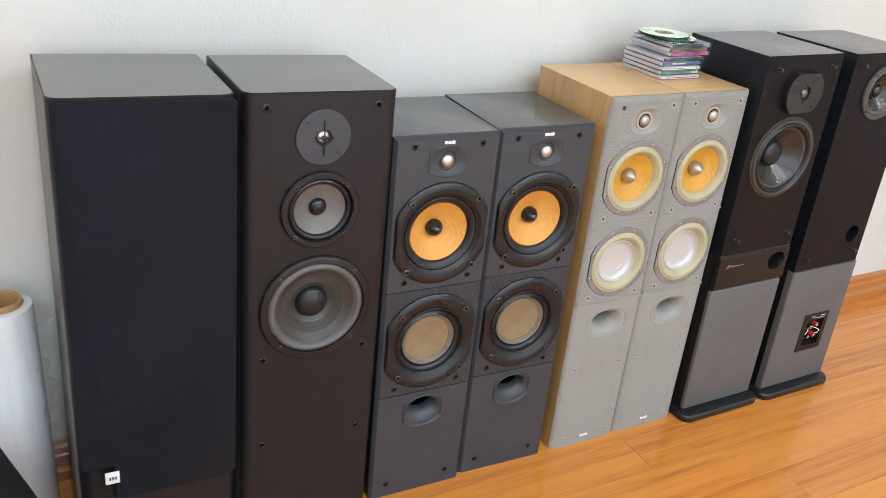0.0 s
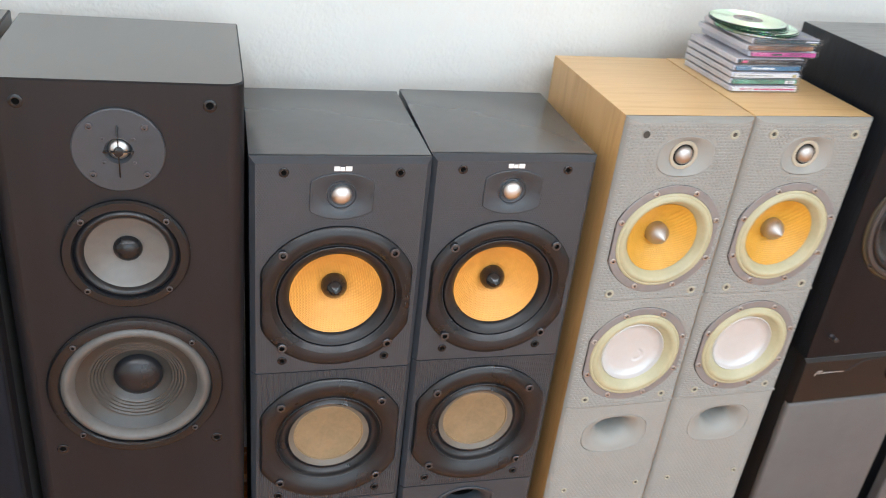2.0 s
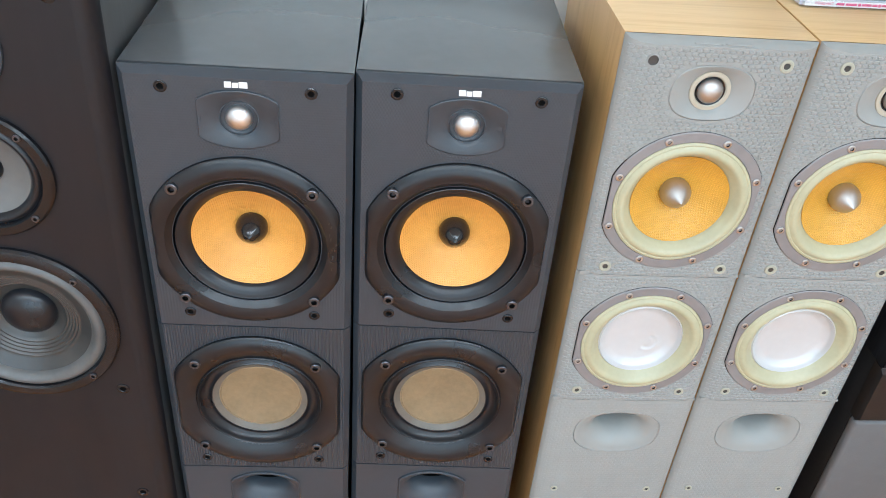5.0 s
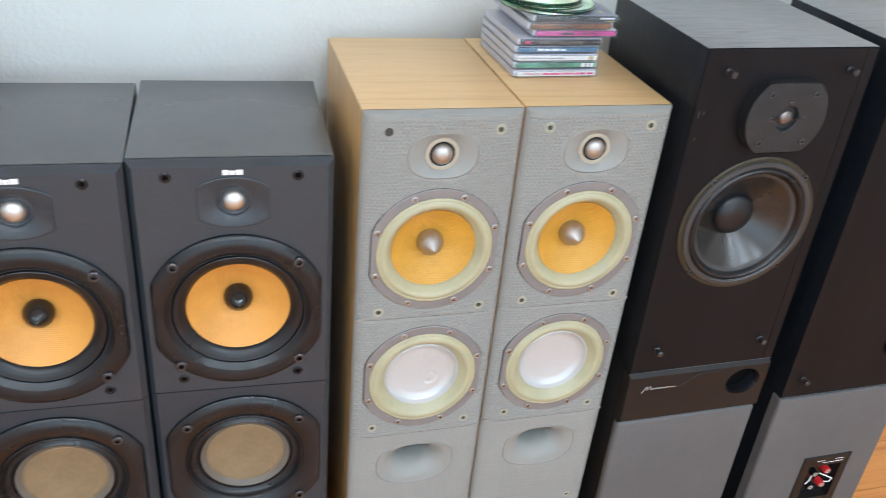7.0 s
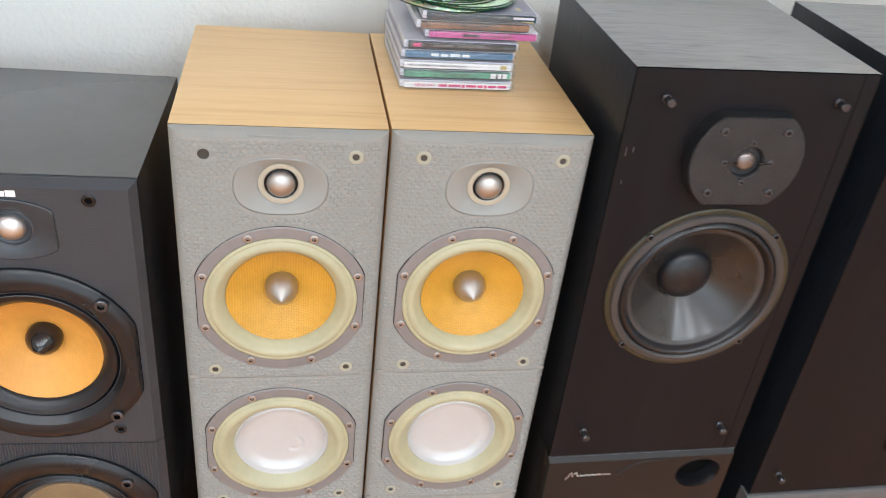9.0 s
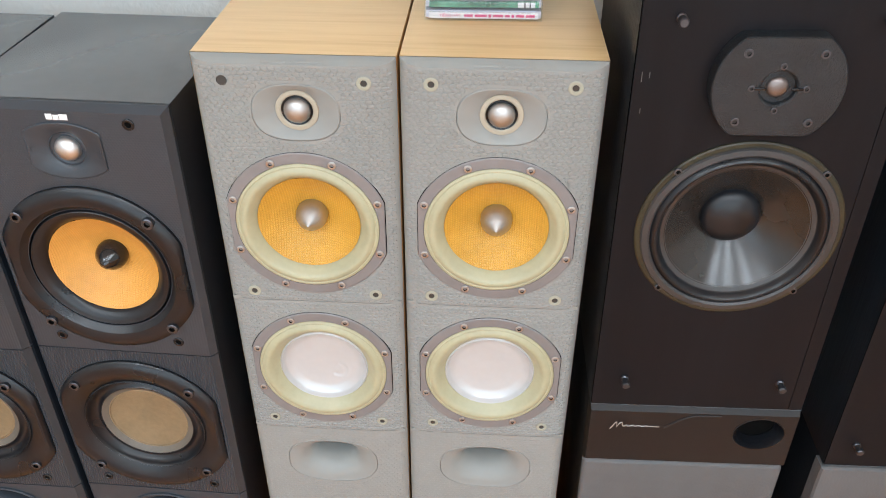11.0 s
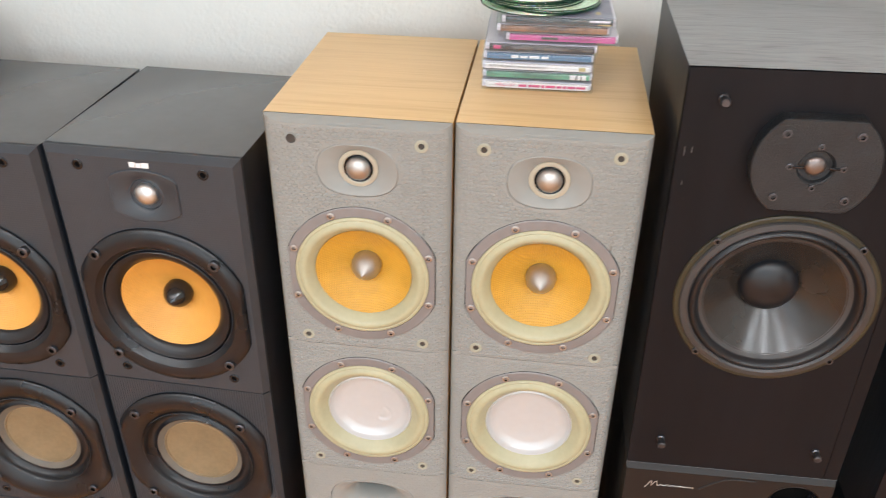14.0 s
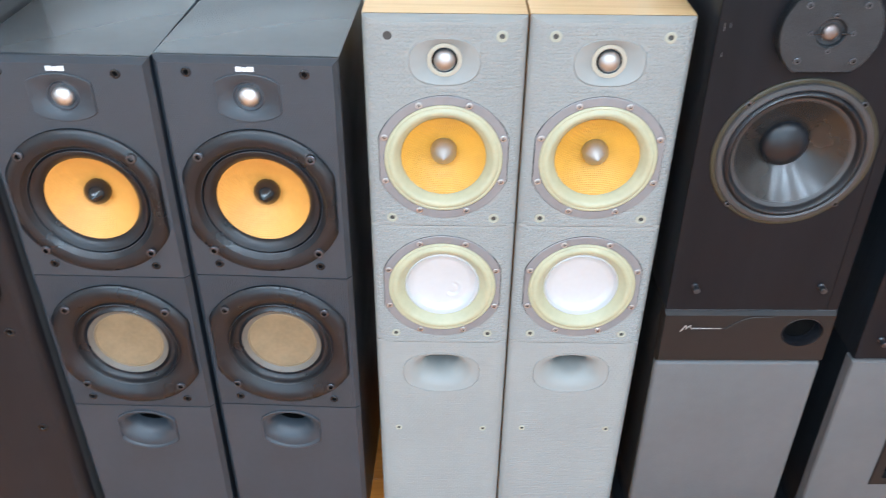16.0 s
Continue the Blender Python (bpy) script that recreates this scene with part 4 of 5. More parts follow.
    part("surround", lathe([(0.0782, 0.001), (0.0778, -0.0022)] + [(0.0752, -0.0034)] + arc(0.0740, -0.0030, 0.0606, 0.0008, 0.0042, 9) + [(0.0592, 0.0022), (0.0576, 0.0048), (0.0562, 0.0074), (0.0556, 0.009)], 0, zk, 96, cap=False), CREAM, mr, "cream rubber surround")
    part("cone", lathe([(0.0565, 0.006), (0.044, 0.0145), (0.030, 0.0225), (0.0165, 0.029), (0.016, 0.034)], 0, zk, 96), WOVEN_G, mr, "golden woven cone")
    part("phase_plug", lathe([(0.0160, 0.036), (0.0172, 0.029), (0.0176, 0.023), (0.0167, 0.017), (0.0138, 0.0115), (0.0092, 0.0065), (0.0042, 0.0015), (0.0006, -0.002)], 0, zk, 40), GUNMETAL, mr, "pointed silver phase plug")
    wf = driver("woofer", zw)
    part("surround", lathe([(0.0782, 0.001), (0.0778, -0.0022)] + [(0.0752, -0.0034)] + arc(0.0740, -0.0030, 0.0596, 0.0008, 0.0042, 9) + [(0.0582, 0.0020), (0.0562, 0.0042), (0.0535, 0.0070)], 0, zw, 96, cap=False), CREAM, wf, "cream rubber surround")
    part("cone", lathe([(0.0545, 0.0060), (0.0530, 0.0042), (0.0520, 0.0055), (0.0505, 0.0090), (0.0480, 0.0115), (0.0420, 0.0140)] + [(0.0400 - 0.0018 * k, 0.0176 - 0.0030 * ((0.0400 - 0.0018 * k) / 0.04) ** 2) for k in range(22)], 0, zw, 96), DISH, wf, "pearl-white dished cone")
    pb = loft([[(u, d, z) for u, z in outline(0, zp + o, A, B, p, n=72)] for A, B, p, o, d in [(0.0597, 0.0402, 2.5, 0, 0.010), (0.0597, 0.0402, 2.5, 0, 0.0002), (0.0590, 0.0396, 2.5, 0, -0.0005)] + flare(0.0580, 0.0388, 0.0265, 0.0195, 0.009, 0.032, 0.07, 2.5)])
    for f in pb.faces:
        if all(v.co.y > 0.0315 for v in f.verts):
            f.material_index = 1
    part("port", pb, GREYPLASTIC, sp, "wide flared oval bass port", mats=(GREYPLASTIC,))
    # embossed lettering of the maker along the rounded upper edge, as small bars
    for k, (b0, b1) in enumerate(((-0.030, -0.005), (-0.003, 0.0), (0.002, 0.030))):
        bar = box_bm(b0, b1, -0.0004, 0.0003, -0.0011, 0.0011, 0.0002)
        bmesh.ops.transform(bar, matrix=pose(0, 0.0022, HT - 0.0050, -42, 0, 0), verts=bar.verts)
        part("embossed_bar", bar, GREYPLASTIC, sp)
    for u, z, r in sockets:
        for s in (-1, 1):
            grommet(sp, s * u, z, SOCKET, r, inner=POLYDARK)
    mark = part("maker_mark", box_bm(-0.012, -0.004, -0.0006, 0.0005, 0.021, 0.028, 0.0002), WHITEMARK, sp, "small white printed maker's mark")
    part("mark_bar", box_bm(-0.003, 0.003, -0.0006, 0.0005, 0.021, 0.027, 0.0002), WHITEMARK, mark)
    part("mark_bar", box_bm(0.004, 0.012, -0.0006, 0.0005, 0.021, 0.028, 0.0002), WHITEMARK, mark)
    return sp


_g = speaker_grey(pose(1.2945, 1.317, 0.0))
copy_thing(_g, pose(1.4985, 1.319, 0.0))
# on the first one an upper socket has lost its ring and the white dish is dented
_hole = lathe([(0.0064, 0.0010), (0.0062, -0.0010), (0.0054, -0.0011), (0.0050, -0.0008), (0.0048, -0.0006)], n=24)
# centre is a flat disc, coloured dark for the shade of a hole
for _f in _hole.faces:
    if all(_v.co.x ** 2 + _v.co.z ** 2 < 0.0055 ** 2 for _v in _f.verts):
        _f.material_index = 1
_ho = part("empty_socket", _hole, GREYPLASTIC, _g, "empty socket hole without its ring", mats=(POLYDARK,))
_ho.location = (-0.0695, 0.0, 0.9105)
for _k in list(_g.children):
    if _k.name.startswith("grille_socket") and _k.location.x < 0 and abs(_k.location.z - 0.9105) < 1e-4:
        bpy.data.objects.remove(_k)
for _k in _g.children:
    if _k.name.startswith("woofer"):
        for _q in _k.children:
            if _q.name.startswith("cone"):
                _q.data = _q.data.copy()
                for _v in _q.data.vertices:
                    du, dz = _v.co.x - 0.015, _v.co.z - (0.5315 - 0.014)
                    rr, th = math.hypot(du, dz), math.atan2(dz, du)
                    if math.hypot(_v.co.x, _v.co.z - 0.5315) < 0.041 and -2.2 < th < 1.3:
                        _v.co.y += 0.0009 * math.exp(-((rr - 0.009) / 0.0022) ** 2) - 0.0004 * math.exp(-((rr - 0.0125) / 0.0022) ** 2)


def ash_shell(m, label):
    W, D, HT = 0.254, 0.258, 1.017
    a = W / 2
    sp = thing("floorstanding_speaker", m, label, "speaker", "black ash speaker pair on base plates")
    return sp, W, D, HT, a


def base_plate(sp, a, D):
    """Black slab foot with rounded corners and edges."""
    rings = []
    u0, u1, d0, d1, r = -a - 0.017, a + 0.017, -0.034, D - 0.01, 0.03
    for ins, z in ((0.004, 0.0), (0.0, 0.004), (0.0, 0.018), (0.003, 0.0225), (0.008, 0.0245)):
        ring = []
        for cx, cy, t0 in ((u1 - r, d1 - r, 0), (u0 + r, d1 - r, 90), (u0 + r, d0 + r, 180), (u1 - r, d0 + r, 270)):
            for k in range(7):
                t = radians(t0 + 15 * k)
                ring.append((cx + (r - ins) * math.cos(t), cy + (r - ins) * math.sin(t), z))
        rings.append(ring)
    part("base_plate", loft(rings, True, True), BASEBLACK, sp, "black painted base plate with rounded corners")


def pin(parent, u, z):
    """A grille peg that stands out of the front."""
    if "pin" not in MADE:
        o = part("grille_peg", lathe([(0.0048, 0.001), (0.0048, -0.002), (0.0037, -0.003), (0.0037, -0.008), (0.0047, -0.009), (0.0047, -0.013), (0.0036, -0.0145)], n=16), SCREW, parent)
        o.location = (u, 0, z)
        MADE["pin"] = o
        return o
    return again("grille_peg", MADE["pin"], parent, (u, 0, z))


def ash_cabinet(sp, a, D, z0, HT, holes):
    """Ash-veneered box whose front board sits between the side boards, behind a fine groove."""
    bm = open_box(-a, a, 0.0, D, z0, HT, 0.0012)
    # sides use the shaded ash with upright grain, the top the lit one
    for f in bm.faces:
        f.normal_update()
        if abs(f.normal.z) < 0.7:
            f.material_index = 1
    cab = part("cabinet", bm, ASH_LIT, sp, "black ash veneered box", mats=(ASH_SHADED,))
    gr = a - 0.017
    part("baffle", front_plate(-a + 0.0012, gr - 0.0004, z0 + 0.001, HT - 0.0014, holes, [(0, 0, 0.0), (0, 0, 0.004)]), BROWNBLACK, sp)
    part("front_edge", front_plate(gr + 0.0004, a - 0.0012, z0 + 0.001, HT - 0.0014, [], [(0, 0, 0.0), (0, 0, 0.004)]), BROWNBLACK, cab)
    # black strip paints the shade in the groove
    part("groove", box_bm(gr - 0.002, gr + 0.002, 0.003, 0.005, z0 + 0.002, HT - 0.002), SHADEBLACK, cab)
    return cab


def speaker_black_front(m):
    sp, W, D, HT, a = ash_shell(m, "black ash floorstanding speaker with large woofer on grey plinth")
    zt, zw = 0.928, 0.760
    ash_cabinet(sp, a, D, 0.503, HT, [outline(0.001, zw, 0.089, 0.089)])
    # tweeter on a proud plate cut flat above and below
    tw = part("tweeter", loft([[(0.002 + u, d, z) for u, z in outline(0, zt, r, r, 2.0, None, c, n=80)] for r, c, d in ((0.0600, 0.048, 0.001), (0.0600, 0.048, -0.0165), (0.0588, 0.047, -0.018), (0.0180, None, -0.018), (0.0165, None, -0.0165), (0.0155, None, -0.0125), (0.0125, None, -0.0125))]), GRAINPLASTIC, sp, "thick black grained tweeter plate")
    part("dome", lathe([(0.0112, -0.0115)] + [(0.0105 * math.cos(k * 0.24), -0.0125 - 0.006 * math.sin(k * 0.24)) for k in range(0, 6)], 0.002, zt, 32), COPPER, tw, "small dull copper dome")
    for u in (-0.020, 0.013):
        part("dome_guard", box_bm(u, u + 0.011, -0.0195, -0.0178, zt - 0.0010, zt + 0.0010, 0.0003), BLACKPLASTIC, tw)
    for k in range(4):
        t = math.pi / 4 + k * math.pi / 2
        socket_screw("screw", SCREW, tw, 0.002 + 0.0445 * math.cos(t) * 1.06, zt + 0.0445 * math.sin(t) * 1.06, -0.0178, 0.0042, 0.0018)
        t += math.pi / 4
        socket_screw("small_screw", SCREW, tw, 0.002 + 0.0245 * math.cos(t), zt + 0.0215 * math.sin(t), -0.0178, 0.0032, 0.0014)
    wf = part("woofer", lathe([(0.1000, 0.001), (0.1000, -0.004), (0.0985, -0.006), (0.0930, -0.0068), (0.0905, -0.005), (0.0895, 0.0)], 0.001, zw, 96, cap=False), SATINRING, sp)
    part("gasket", lathe([(0.1062, 0.0012), (0.1057, -0.0016), (0.1040, -0.0028), (0.0992, -0.0028)], 0.001, zw, 96, cap=False), OLIVE, wf, "aged olive sealing ring")
    part("surround", lathe(arc(0.0905, -0.003, 0.0795, -0.001, 0.0055), 0.001, zw, 96, cap=False), RUBBER, wf)
    part("cone_rim", lathe([(0.0797, -0.0012), (0.0788, 0.0004), (0.0730, 0.0030)], 0.001, zw, 96, cap=False), SATINRING, wf)
    part("cone", lathe([(0.0745, 0.002), (0.072, 0.0042), (0.050, 0.022), (0.0315, 0.034)], 0.001, zw, 96), GLOSSCONE, wf, "glossy black cone")
    part("dust_cap", lathe([(0.0322, 0.034)] + [(0.0315 * math.cos(k * 0.2), 0.032 - 0.013 * math.sin(k * 0.2)) for k in range(0, 8)], 0.001, zw, 48), RUBBER, wf)
    for k in range(4):
        t = math.pi / 4 + 0.0 + k * math.pi / 2
        socket_screw("screw", SCREW, wf, 0.001 + 0.1018 * math.cos(t), zw + 0.1018 * math.sin(t), -0.0030, 0.0042, 0.0020)
    for u in (-0.0905, 0.0905):
        for z in (0.9865, 0.5475):
            pin(sp, u, z)
    # plinth: black sides, brown port panel with a sloping lip, grey front
    part("plinth_body", box_bm(-a + 0.002, a - 0.002, 0.016, D - 0.004, 0.0245, 0.5028, 0.002), BASEBLACK, sp)
    pan = part("port_panel", front_plate(-a, a, 0.402, 0.5028, [outline(0.0825, 0.4635, 0.031, 0.0265, n=48)], [(0.002, 0.007, -0.004), (0.0005, 0.0005, 0.003), (0.0005, 0.0005, 0.018)]), PANELBROWN, sp)
    part("port", loft([[(0.0825 + u, d, 0.4635 + z) for u, z in outline(0, 0, A, B, 2, n=48)] for A, B, d in ((0.0318, 0.0272, -0.0042), (0.0305, 0.026, -0.0045), (0.027, 0.0235, 0.002), (0.0245, 0.022, 0.012), (0.0235, 0.0215, 0.014))], False), BLACKPLASTIC, pan, "round flared port")
    # short black tube end paints the dark depth of the port
    part("port_tube", loft([[(0.0825 + u, d, 0.4635 + z) for u, z in outline(0, 0, 0.0236, 0.0216, 2, n=48)] for d in (0.0135, 0.0155)]), SHADEBLACK, pan)
    stroke = [(0, 0), (2, 3), (5, 9), (6, 9.5), (6.5, 3), (9, 8), (11, 9.5), (12, 4), (14, 4), (16, 6), (17, 4), (20, 4.5), (22, 6), (24, 4), (28, 5.5), (31, 4), (35, 5.5), (38, 4.5)]
    part("maker_mark", tube([(-0.100 + 0.00125 * i, -0.0044, 0.4655 + 0.00125 * k) for i, k in stroke], 0.0006, 6), SILVERMARK, pan, "thin silver script mark")
    part("scoop_edge", tube([(-0.034 + 0.006 * k, -0.0042, 0.4700 + 0.0225 * math.sin(math.pi / 2 * min(1.0, k / 7))) for k in range(12)], 0.0012, 6), PANELBROWN, pan, "raised curved edge above the port")
    part("mark_bar", box_bm(-0.056, -0.040, -0.0046, -0.0038, 0.4705, 0.4715, 0.0002), SILVERMARK, pan)
    part("plinth_front", box_bm(-a, a, -0.001, 0.016, 0.0246, 0.4018, 0.006, 3), FELT, sp, "grey vinyl plinth front")
    base_plate(sp, a, D)
    return sp


def speaker_black_rear(m):
    sp, W, D, HT, a = ash_shell(m, "black ash floorstanding speaker with terminal panel in grey plinth")
    zt = 0.914
    ash_cabinet(sp, a, D, 0.412, HT, [outline(0.008, zt, 0.058, 0.058), outline(0.072, 0.504, 0.0255, 0.0255, n=40)])
    dr = part("midrange", lathe([(0.0722, 0.001), (0.0722, -0.004), (0.0708, -0.006), (0.0625, -0.0068), (0.060, -0.005), (0.0585, 0.0)], 0.008, zt, 80, cap=False), GREYRING, sp, "grey satin driver ring")
    part("surround", lathe(arc(0.0595, -0.003, 0.0515, -0.001, 0.004) + [(0.050, 0.001)], 0.008, zt, 80, cap=False), FOAM, dr)
    part("cone", lathe([(0.0508, 0.0005), (0.035, 0.012), (0.019, 0.022)], 0.008, zt, 80), GLOSSCONE, dr, "glossy black cone")
    part("dust_cap", lathe([(0.0195, 0.022)] + [(0.0165 * math.cos(k * 0.22), 0.018 - 0.013 * math.sin(k * 0.22)) for k in range(0, 7)], 0.008, zt, 40), PLUGBLACK, dr, "small glossy black dome")
    part("cap_ring", lathe([(0.0200, 0.0215), (0.0196, 0.0165), (0.0178, 0.0160), (0.0172, 0.0185)], 0.008, zt, 40, cap=False), SATINRING, dr)
    for k in range(4):
        t = math.pi / 4 + k * math.pi / 2
        socket_screw("screw", SCREW, dr, 0.008 + 0.0660 * math.cos(t), zt + 0.0660 * math.sin(t), -0.0062, 0.004, 0.0018)
    part("port", lathe([(0.0270, 0.0008), (0.0268, -0.0012), (0.0252, -0.001), (0.0238, 0.004), (0.0232, 0.014), (0.0228, 0.06)], 0.072, 0.504, 48), BLACKPLASTIC, sp, "round bass port")
    for u in (-0.0955, 0.0955):
        for z in (0.9865, 0.451):
            pin(sp, u, z)
    part("plinth_body", box_bm(-a + 0.002, a - 0.002, 0.016, D - 0.004, 0.0245, 0.4115, 0.002), BASEBLACK, sp)
    tu, tz = 0.022, 0.1965
    hole = [(tu - 0.045, tz - 0.056), (tu + 0.045, tz - 0.056), (tu + 0.045, tz + 0.056), (tu - 0.045, tz + 0.056)]
    part("plinth_front", front_plate(-a - 0.003, a + 0.003, 0.0246, 0.4112, [hole], [(0.0075, 0.0075, -0.006), (0.0030, 0.0030, -0.0048), (0.0008, 0.0008, -0.0015), (0.0, 0.0, 0.0165)], 0.018), FELT, sp, "grey vinyl plinth front")
    tp = part("terminal_panel", front_plate(tu - 0.051, tu + 0.051, tz - 0.063, tz + 0.063, [[(tu - 0.034, tz - 0.045), (tu + 0.034, tz - 0.045), (tu + 0.034, tz + 0.040), (tu - 0.034, tz + 0.040)]], [(0.002, 0.002, -0.009), (0.0, 0.0, -0.0075), (0.0, 0.0, -0.0055)], 0.018), PANELBROWN, sp, "brown-black recessed connector panel")
    part("recess", box_bm(tu - 0.0335, tu + 0.0335, 0.006, 0.0085, tz - 0.0445, tz + 0.0395), BLACKPLASTIC, tp)
    for k, (du, dz) in enumerate(((-0.014, 0.018), (0.012, 0.021), (-0.013, -0.016), (0.011, -0.0135))):
        post = part("binding_post", lathe([(0.0070, 0.006), (0.0070, -0.003), (0.0064, -0.008), (0.0046, -0.0085)], tu + du, tz + dz, 20), RED if k in (1, 3) else BLACKPLASTIC, tp)
        part("contact", lathe([(0.0046, -0.0083), (0.0044, -0.0096), (0.0026, -0.0098), (0.0022, -0.0084)], tu + du, tz + dz, 16), SOCKET, post, "cream contact ring")
    part("jumper", tube([(tu + 0.0, -0.004, tz + 0.014), (tu + 0.012, -0.009, tz + 0.010), (tu + 0.026, -0.010, tz + 0.002), (tu + 0.024, -0.009, tz - 0.007), (tu + 0.012, -0.004, tz - 0.010)], 0.0012), WHITEMARK, tp, "white jumper wire")
    part("jumper", tube([(tu - 0.016, -0.004, tz + 0.012), (tu - 0.022, -0.008, tz + 0.004), (tu - 0.027, -0.007, tz - 0.006)], 0.0011), WHITEMARK, tp, "white jumper wire")
    for k, (b0, b1, dz) in enumerate(((-0.022, -0.006, 0.0530), (-0.010, 0.034, 0.0475), (0.016, 0.034, 0.0540))):
        part("printed_bar", box_bm(tu + b0, tu + b1, -0.0096, -0.0088, tz + dz - 0.0005, tz + dz + 0.0005), WHITEMARK, tp)
    base_plate(sp, a, D)
    return sp


_b = speaker_black_front(pose(1.7570, 1.308, 0.0, 0, -0.75, 0))
for _u, _z, _h in ((-0.119, 0.925, 0.010), (-0.112, 0.929, 0.006), (-0.1165, 0.893, 0.005)):
    part("scratch", box_bm(_u, _u + 0.0009, -0.0004, 0.0006, _z, _z + _h, 0.0002, 1), FOAM, _b, "pale scratch in the veneer")
speaker_black_rear(pose(2.0590, 1.308, 0.0, 0, -0.75, 0))


# ---------- discs and cases on the maple speaker ----------
def cd_case(x, y, z, turn, spine, label, bars=(), text=None):
    """A clear jewel case with its printed spine along the front edge."""
    w, d, h = 0.1235, 0.141, 0.0101
    cs = thing("cd_case", pose(x, y, z, 0, 0, turn), label, "cd case", "stack of cd cases")
    part("case", box_bm(-w / 2, w / 2, 0.0, d, 0.0, h, 0.0006), CRYSTAL, cs, "clear plastic case")
    tray = box_bm(-w / 2 + 0.005, w / 2 - 0.004, 0.0022, d - 0.004, 0.0020, h - 0.0022)
    part("inlay", tray, spine, cs, "printed paper inlay")
    part("tray", box_bm(-w / 2 + 0.0012, w / 2 - 0.0012, 0.007, d - 0.0012, 0.0012, h - 0.0014), TRAY, cs, "pale clear disc tray")
    part("lid_seam", box_bm(-w / 2 - 0.0003, w / 2 + 0.0003, -0.0003, d, h * 0.52, h * 0.52 + 0.0005), CRYSTAL, cs)
    for u0, u1, z0, z1, mat in bars:
        part("printed_bar", box_bm(u0, u1, 0.0016, 0.0024, z0, z1), mat, cs)
    if text:
        for words, u, size, mat in text:
            c = bpy.data.curves.new("lettering", "FONT")
            c.body, c.size, c.align_y, c.extrude = words, size, "CENTER", 0.0001
            c.materials.append(mat)
            t = new("lettering", c)
            t.parent = cs
            t.location, t.rotation_euler = (u, 0.0016, h / 2), (radians(90), 0, 0)
    return cs


def card(name, colour, dark=None):
    return material(name, colour, 0.35, mottle=0.08, mottle_scale=30, grain=dark)


TRAY = card("pale_tray", (0.60, 0.58, 0.64))
S_WHITE, S_GREEN, S_BLUE = card("white_card", (0.74, 0.72, 0.72)), card("green_card", (0.16, 0.44, 0.28), (0.03, 0.09, 0.06)), card("blue_card", (0.06, 0.155, 0.27))
S_BLACK, S_PINK, S_BROWN, S_TEAL = card("black_card", (0.012, 0.011, 0.016)), card("pink_card", (0.50, 0.075, 0.27)), card("brown_card", (0.36, 0.17, 0.08), (0.02, 0.012, 0.02)), card("teal_card", (0.006, 0.034, 0.048))
COVER = card("blue_grey_cover", (0.24, 0.26, 0.33), (0.12, 0.13, 0.19))
MAGENTA, GOLDINK = card("magenta_ink", (0.60, 0.05, 0.18)), card("gold_ink", (0.45, 0.36, 0.16))
_zc = 0.9350
_cases = (
    (1.4765, 1.428, 1.6, S_WHITE, "clear cd case with white spine and magenta print", ((-0.020, -0.011, 0.0038, 0.0063, MAGENTA), (-0.009, 0.004, 0.0038, 0.0063, MAGENTA), (0.0055, 0.0085, 0.0034, 0.0066, MAGENTA), (0.010, 0.021, 0.0038, 0.0063, MAGENTA), (0.0225, 0.028, 0.0038, 0.0063, MAGENTA), (0.0295, 0.0325, 0.0034, 0.0066, MAGENTA), (0.034, 0.043, 0.0038, 0.0063, MAGENTA), (0.0445, 0.054, 0.0038, 0.0063, MAGENTA)), (("TIẾNG HÁT", -0.046, 0.0042, MAGENTA),)),
    (1.4765, 1.432, 1.6, S_GREEN, "clear cd case with green spine and white code label", ((0.036, 0.054, 0.0025, 0.0078, S_WHITE), (0.042, 0.044, 0.0022, 0.0076, INK), (0.048, 0.0495, 0.0022, 0.0076, INK)), None),
    (1.4755, 1.430, 1.3, S_WHITE, "clear cd case with white spine and gold title", ((0.046, 0.053, 0.0030, 0.0072, GOLDINK),), (("MỘT THÒI ĐÃ XA", -0.053, 0.0036, INK), ("SPECIAL LIMITED EDITION", -0.021, 0.0026, INK))),
    (1.4765, 1.433, 1.6, S_BLUE, "clear cd case with blue spine and white script", ((-0.030, -0.022, 0.0038, 0.0066, WHITEMARK), (-0.020, -0.012, 0.0038, 0.0062, WHITEMARK), (-0.010, 0.001, 0.0038, 0.0066, WHITEMARK), (0.003, 0.011, 0.0038, 0.0064, WHITEMARK)), None),
    (1.4785, 1.432, 1.4, S_BLACK, "clear cd case with black spine and grey print", ((-0.052, -0.044, 0.0035, 0.0070, MAGENTA), (-0.03, -0.01, 0.0040, 0.0062, POLY), (-0.005, 0.030, 0.0040, 0.0062, POLY), (0.044, 0.056, 0.0042, 0.0060, POLY)), None),
    (1.5000, 1.437, 1.6, S_PINK, "clear cd case with bright pink spine, pushed askew", ((-0.022, -0.004, 0.0036, 0.0064, INK), (0.002, 0.006, 0.0046, 0.0054, INK), ), (("NHÓ VỀ EM", 0.008, 0.0042, INK),)),
    (1.4900, 1.434, 2.0, S_BROWN, "clear cd case with brown picture spine", (), None),
    (1.4950, 1.431, 1.6, S_TEAL, "clear cd case with dark teal spine", ((0.014, 0.030, 0.0056, 0.0070, POLY), (0.033, 0.055, 0.0052, 0.0074, TRAY), (-0.055, 0.048, 0.0022, 0.0027, POLY), (0.042, 0.055, 0.0020, 0.0034, GOLDINK), (-0.05, -0.022, 0.0056, 0.0068, POLYDARK)), None),
)
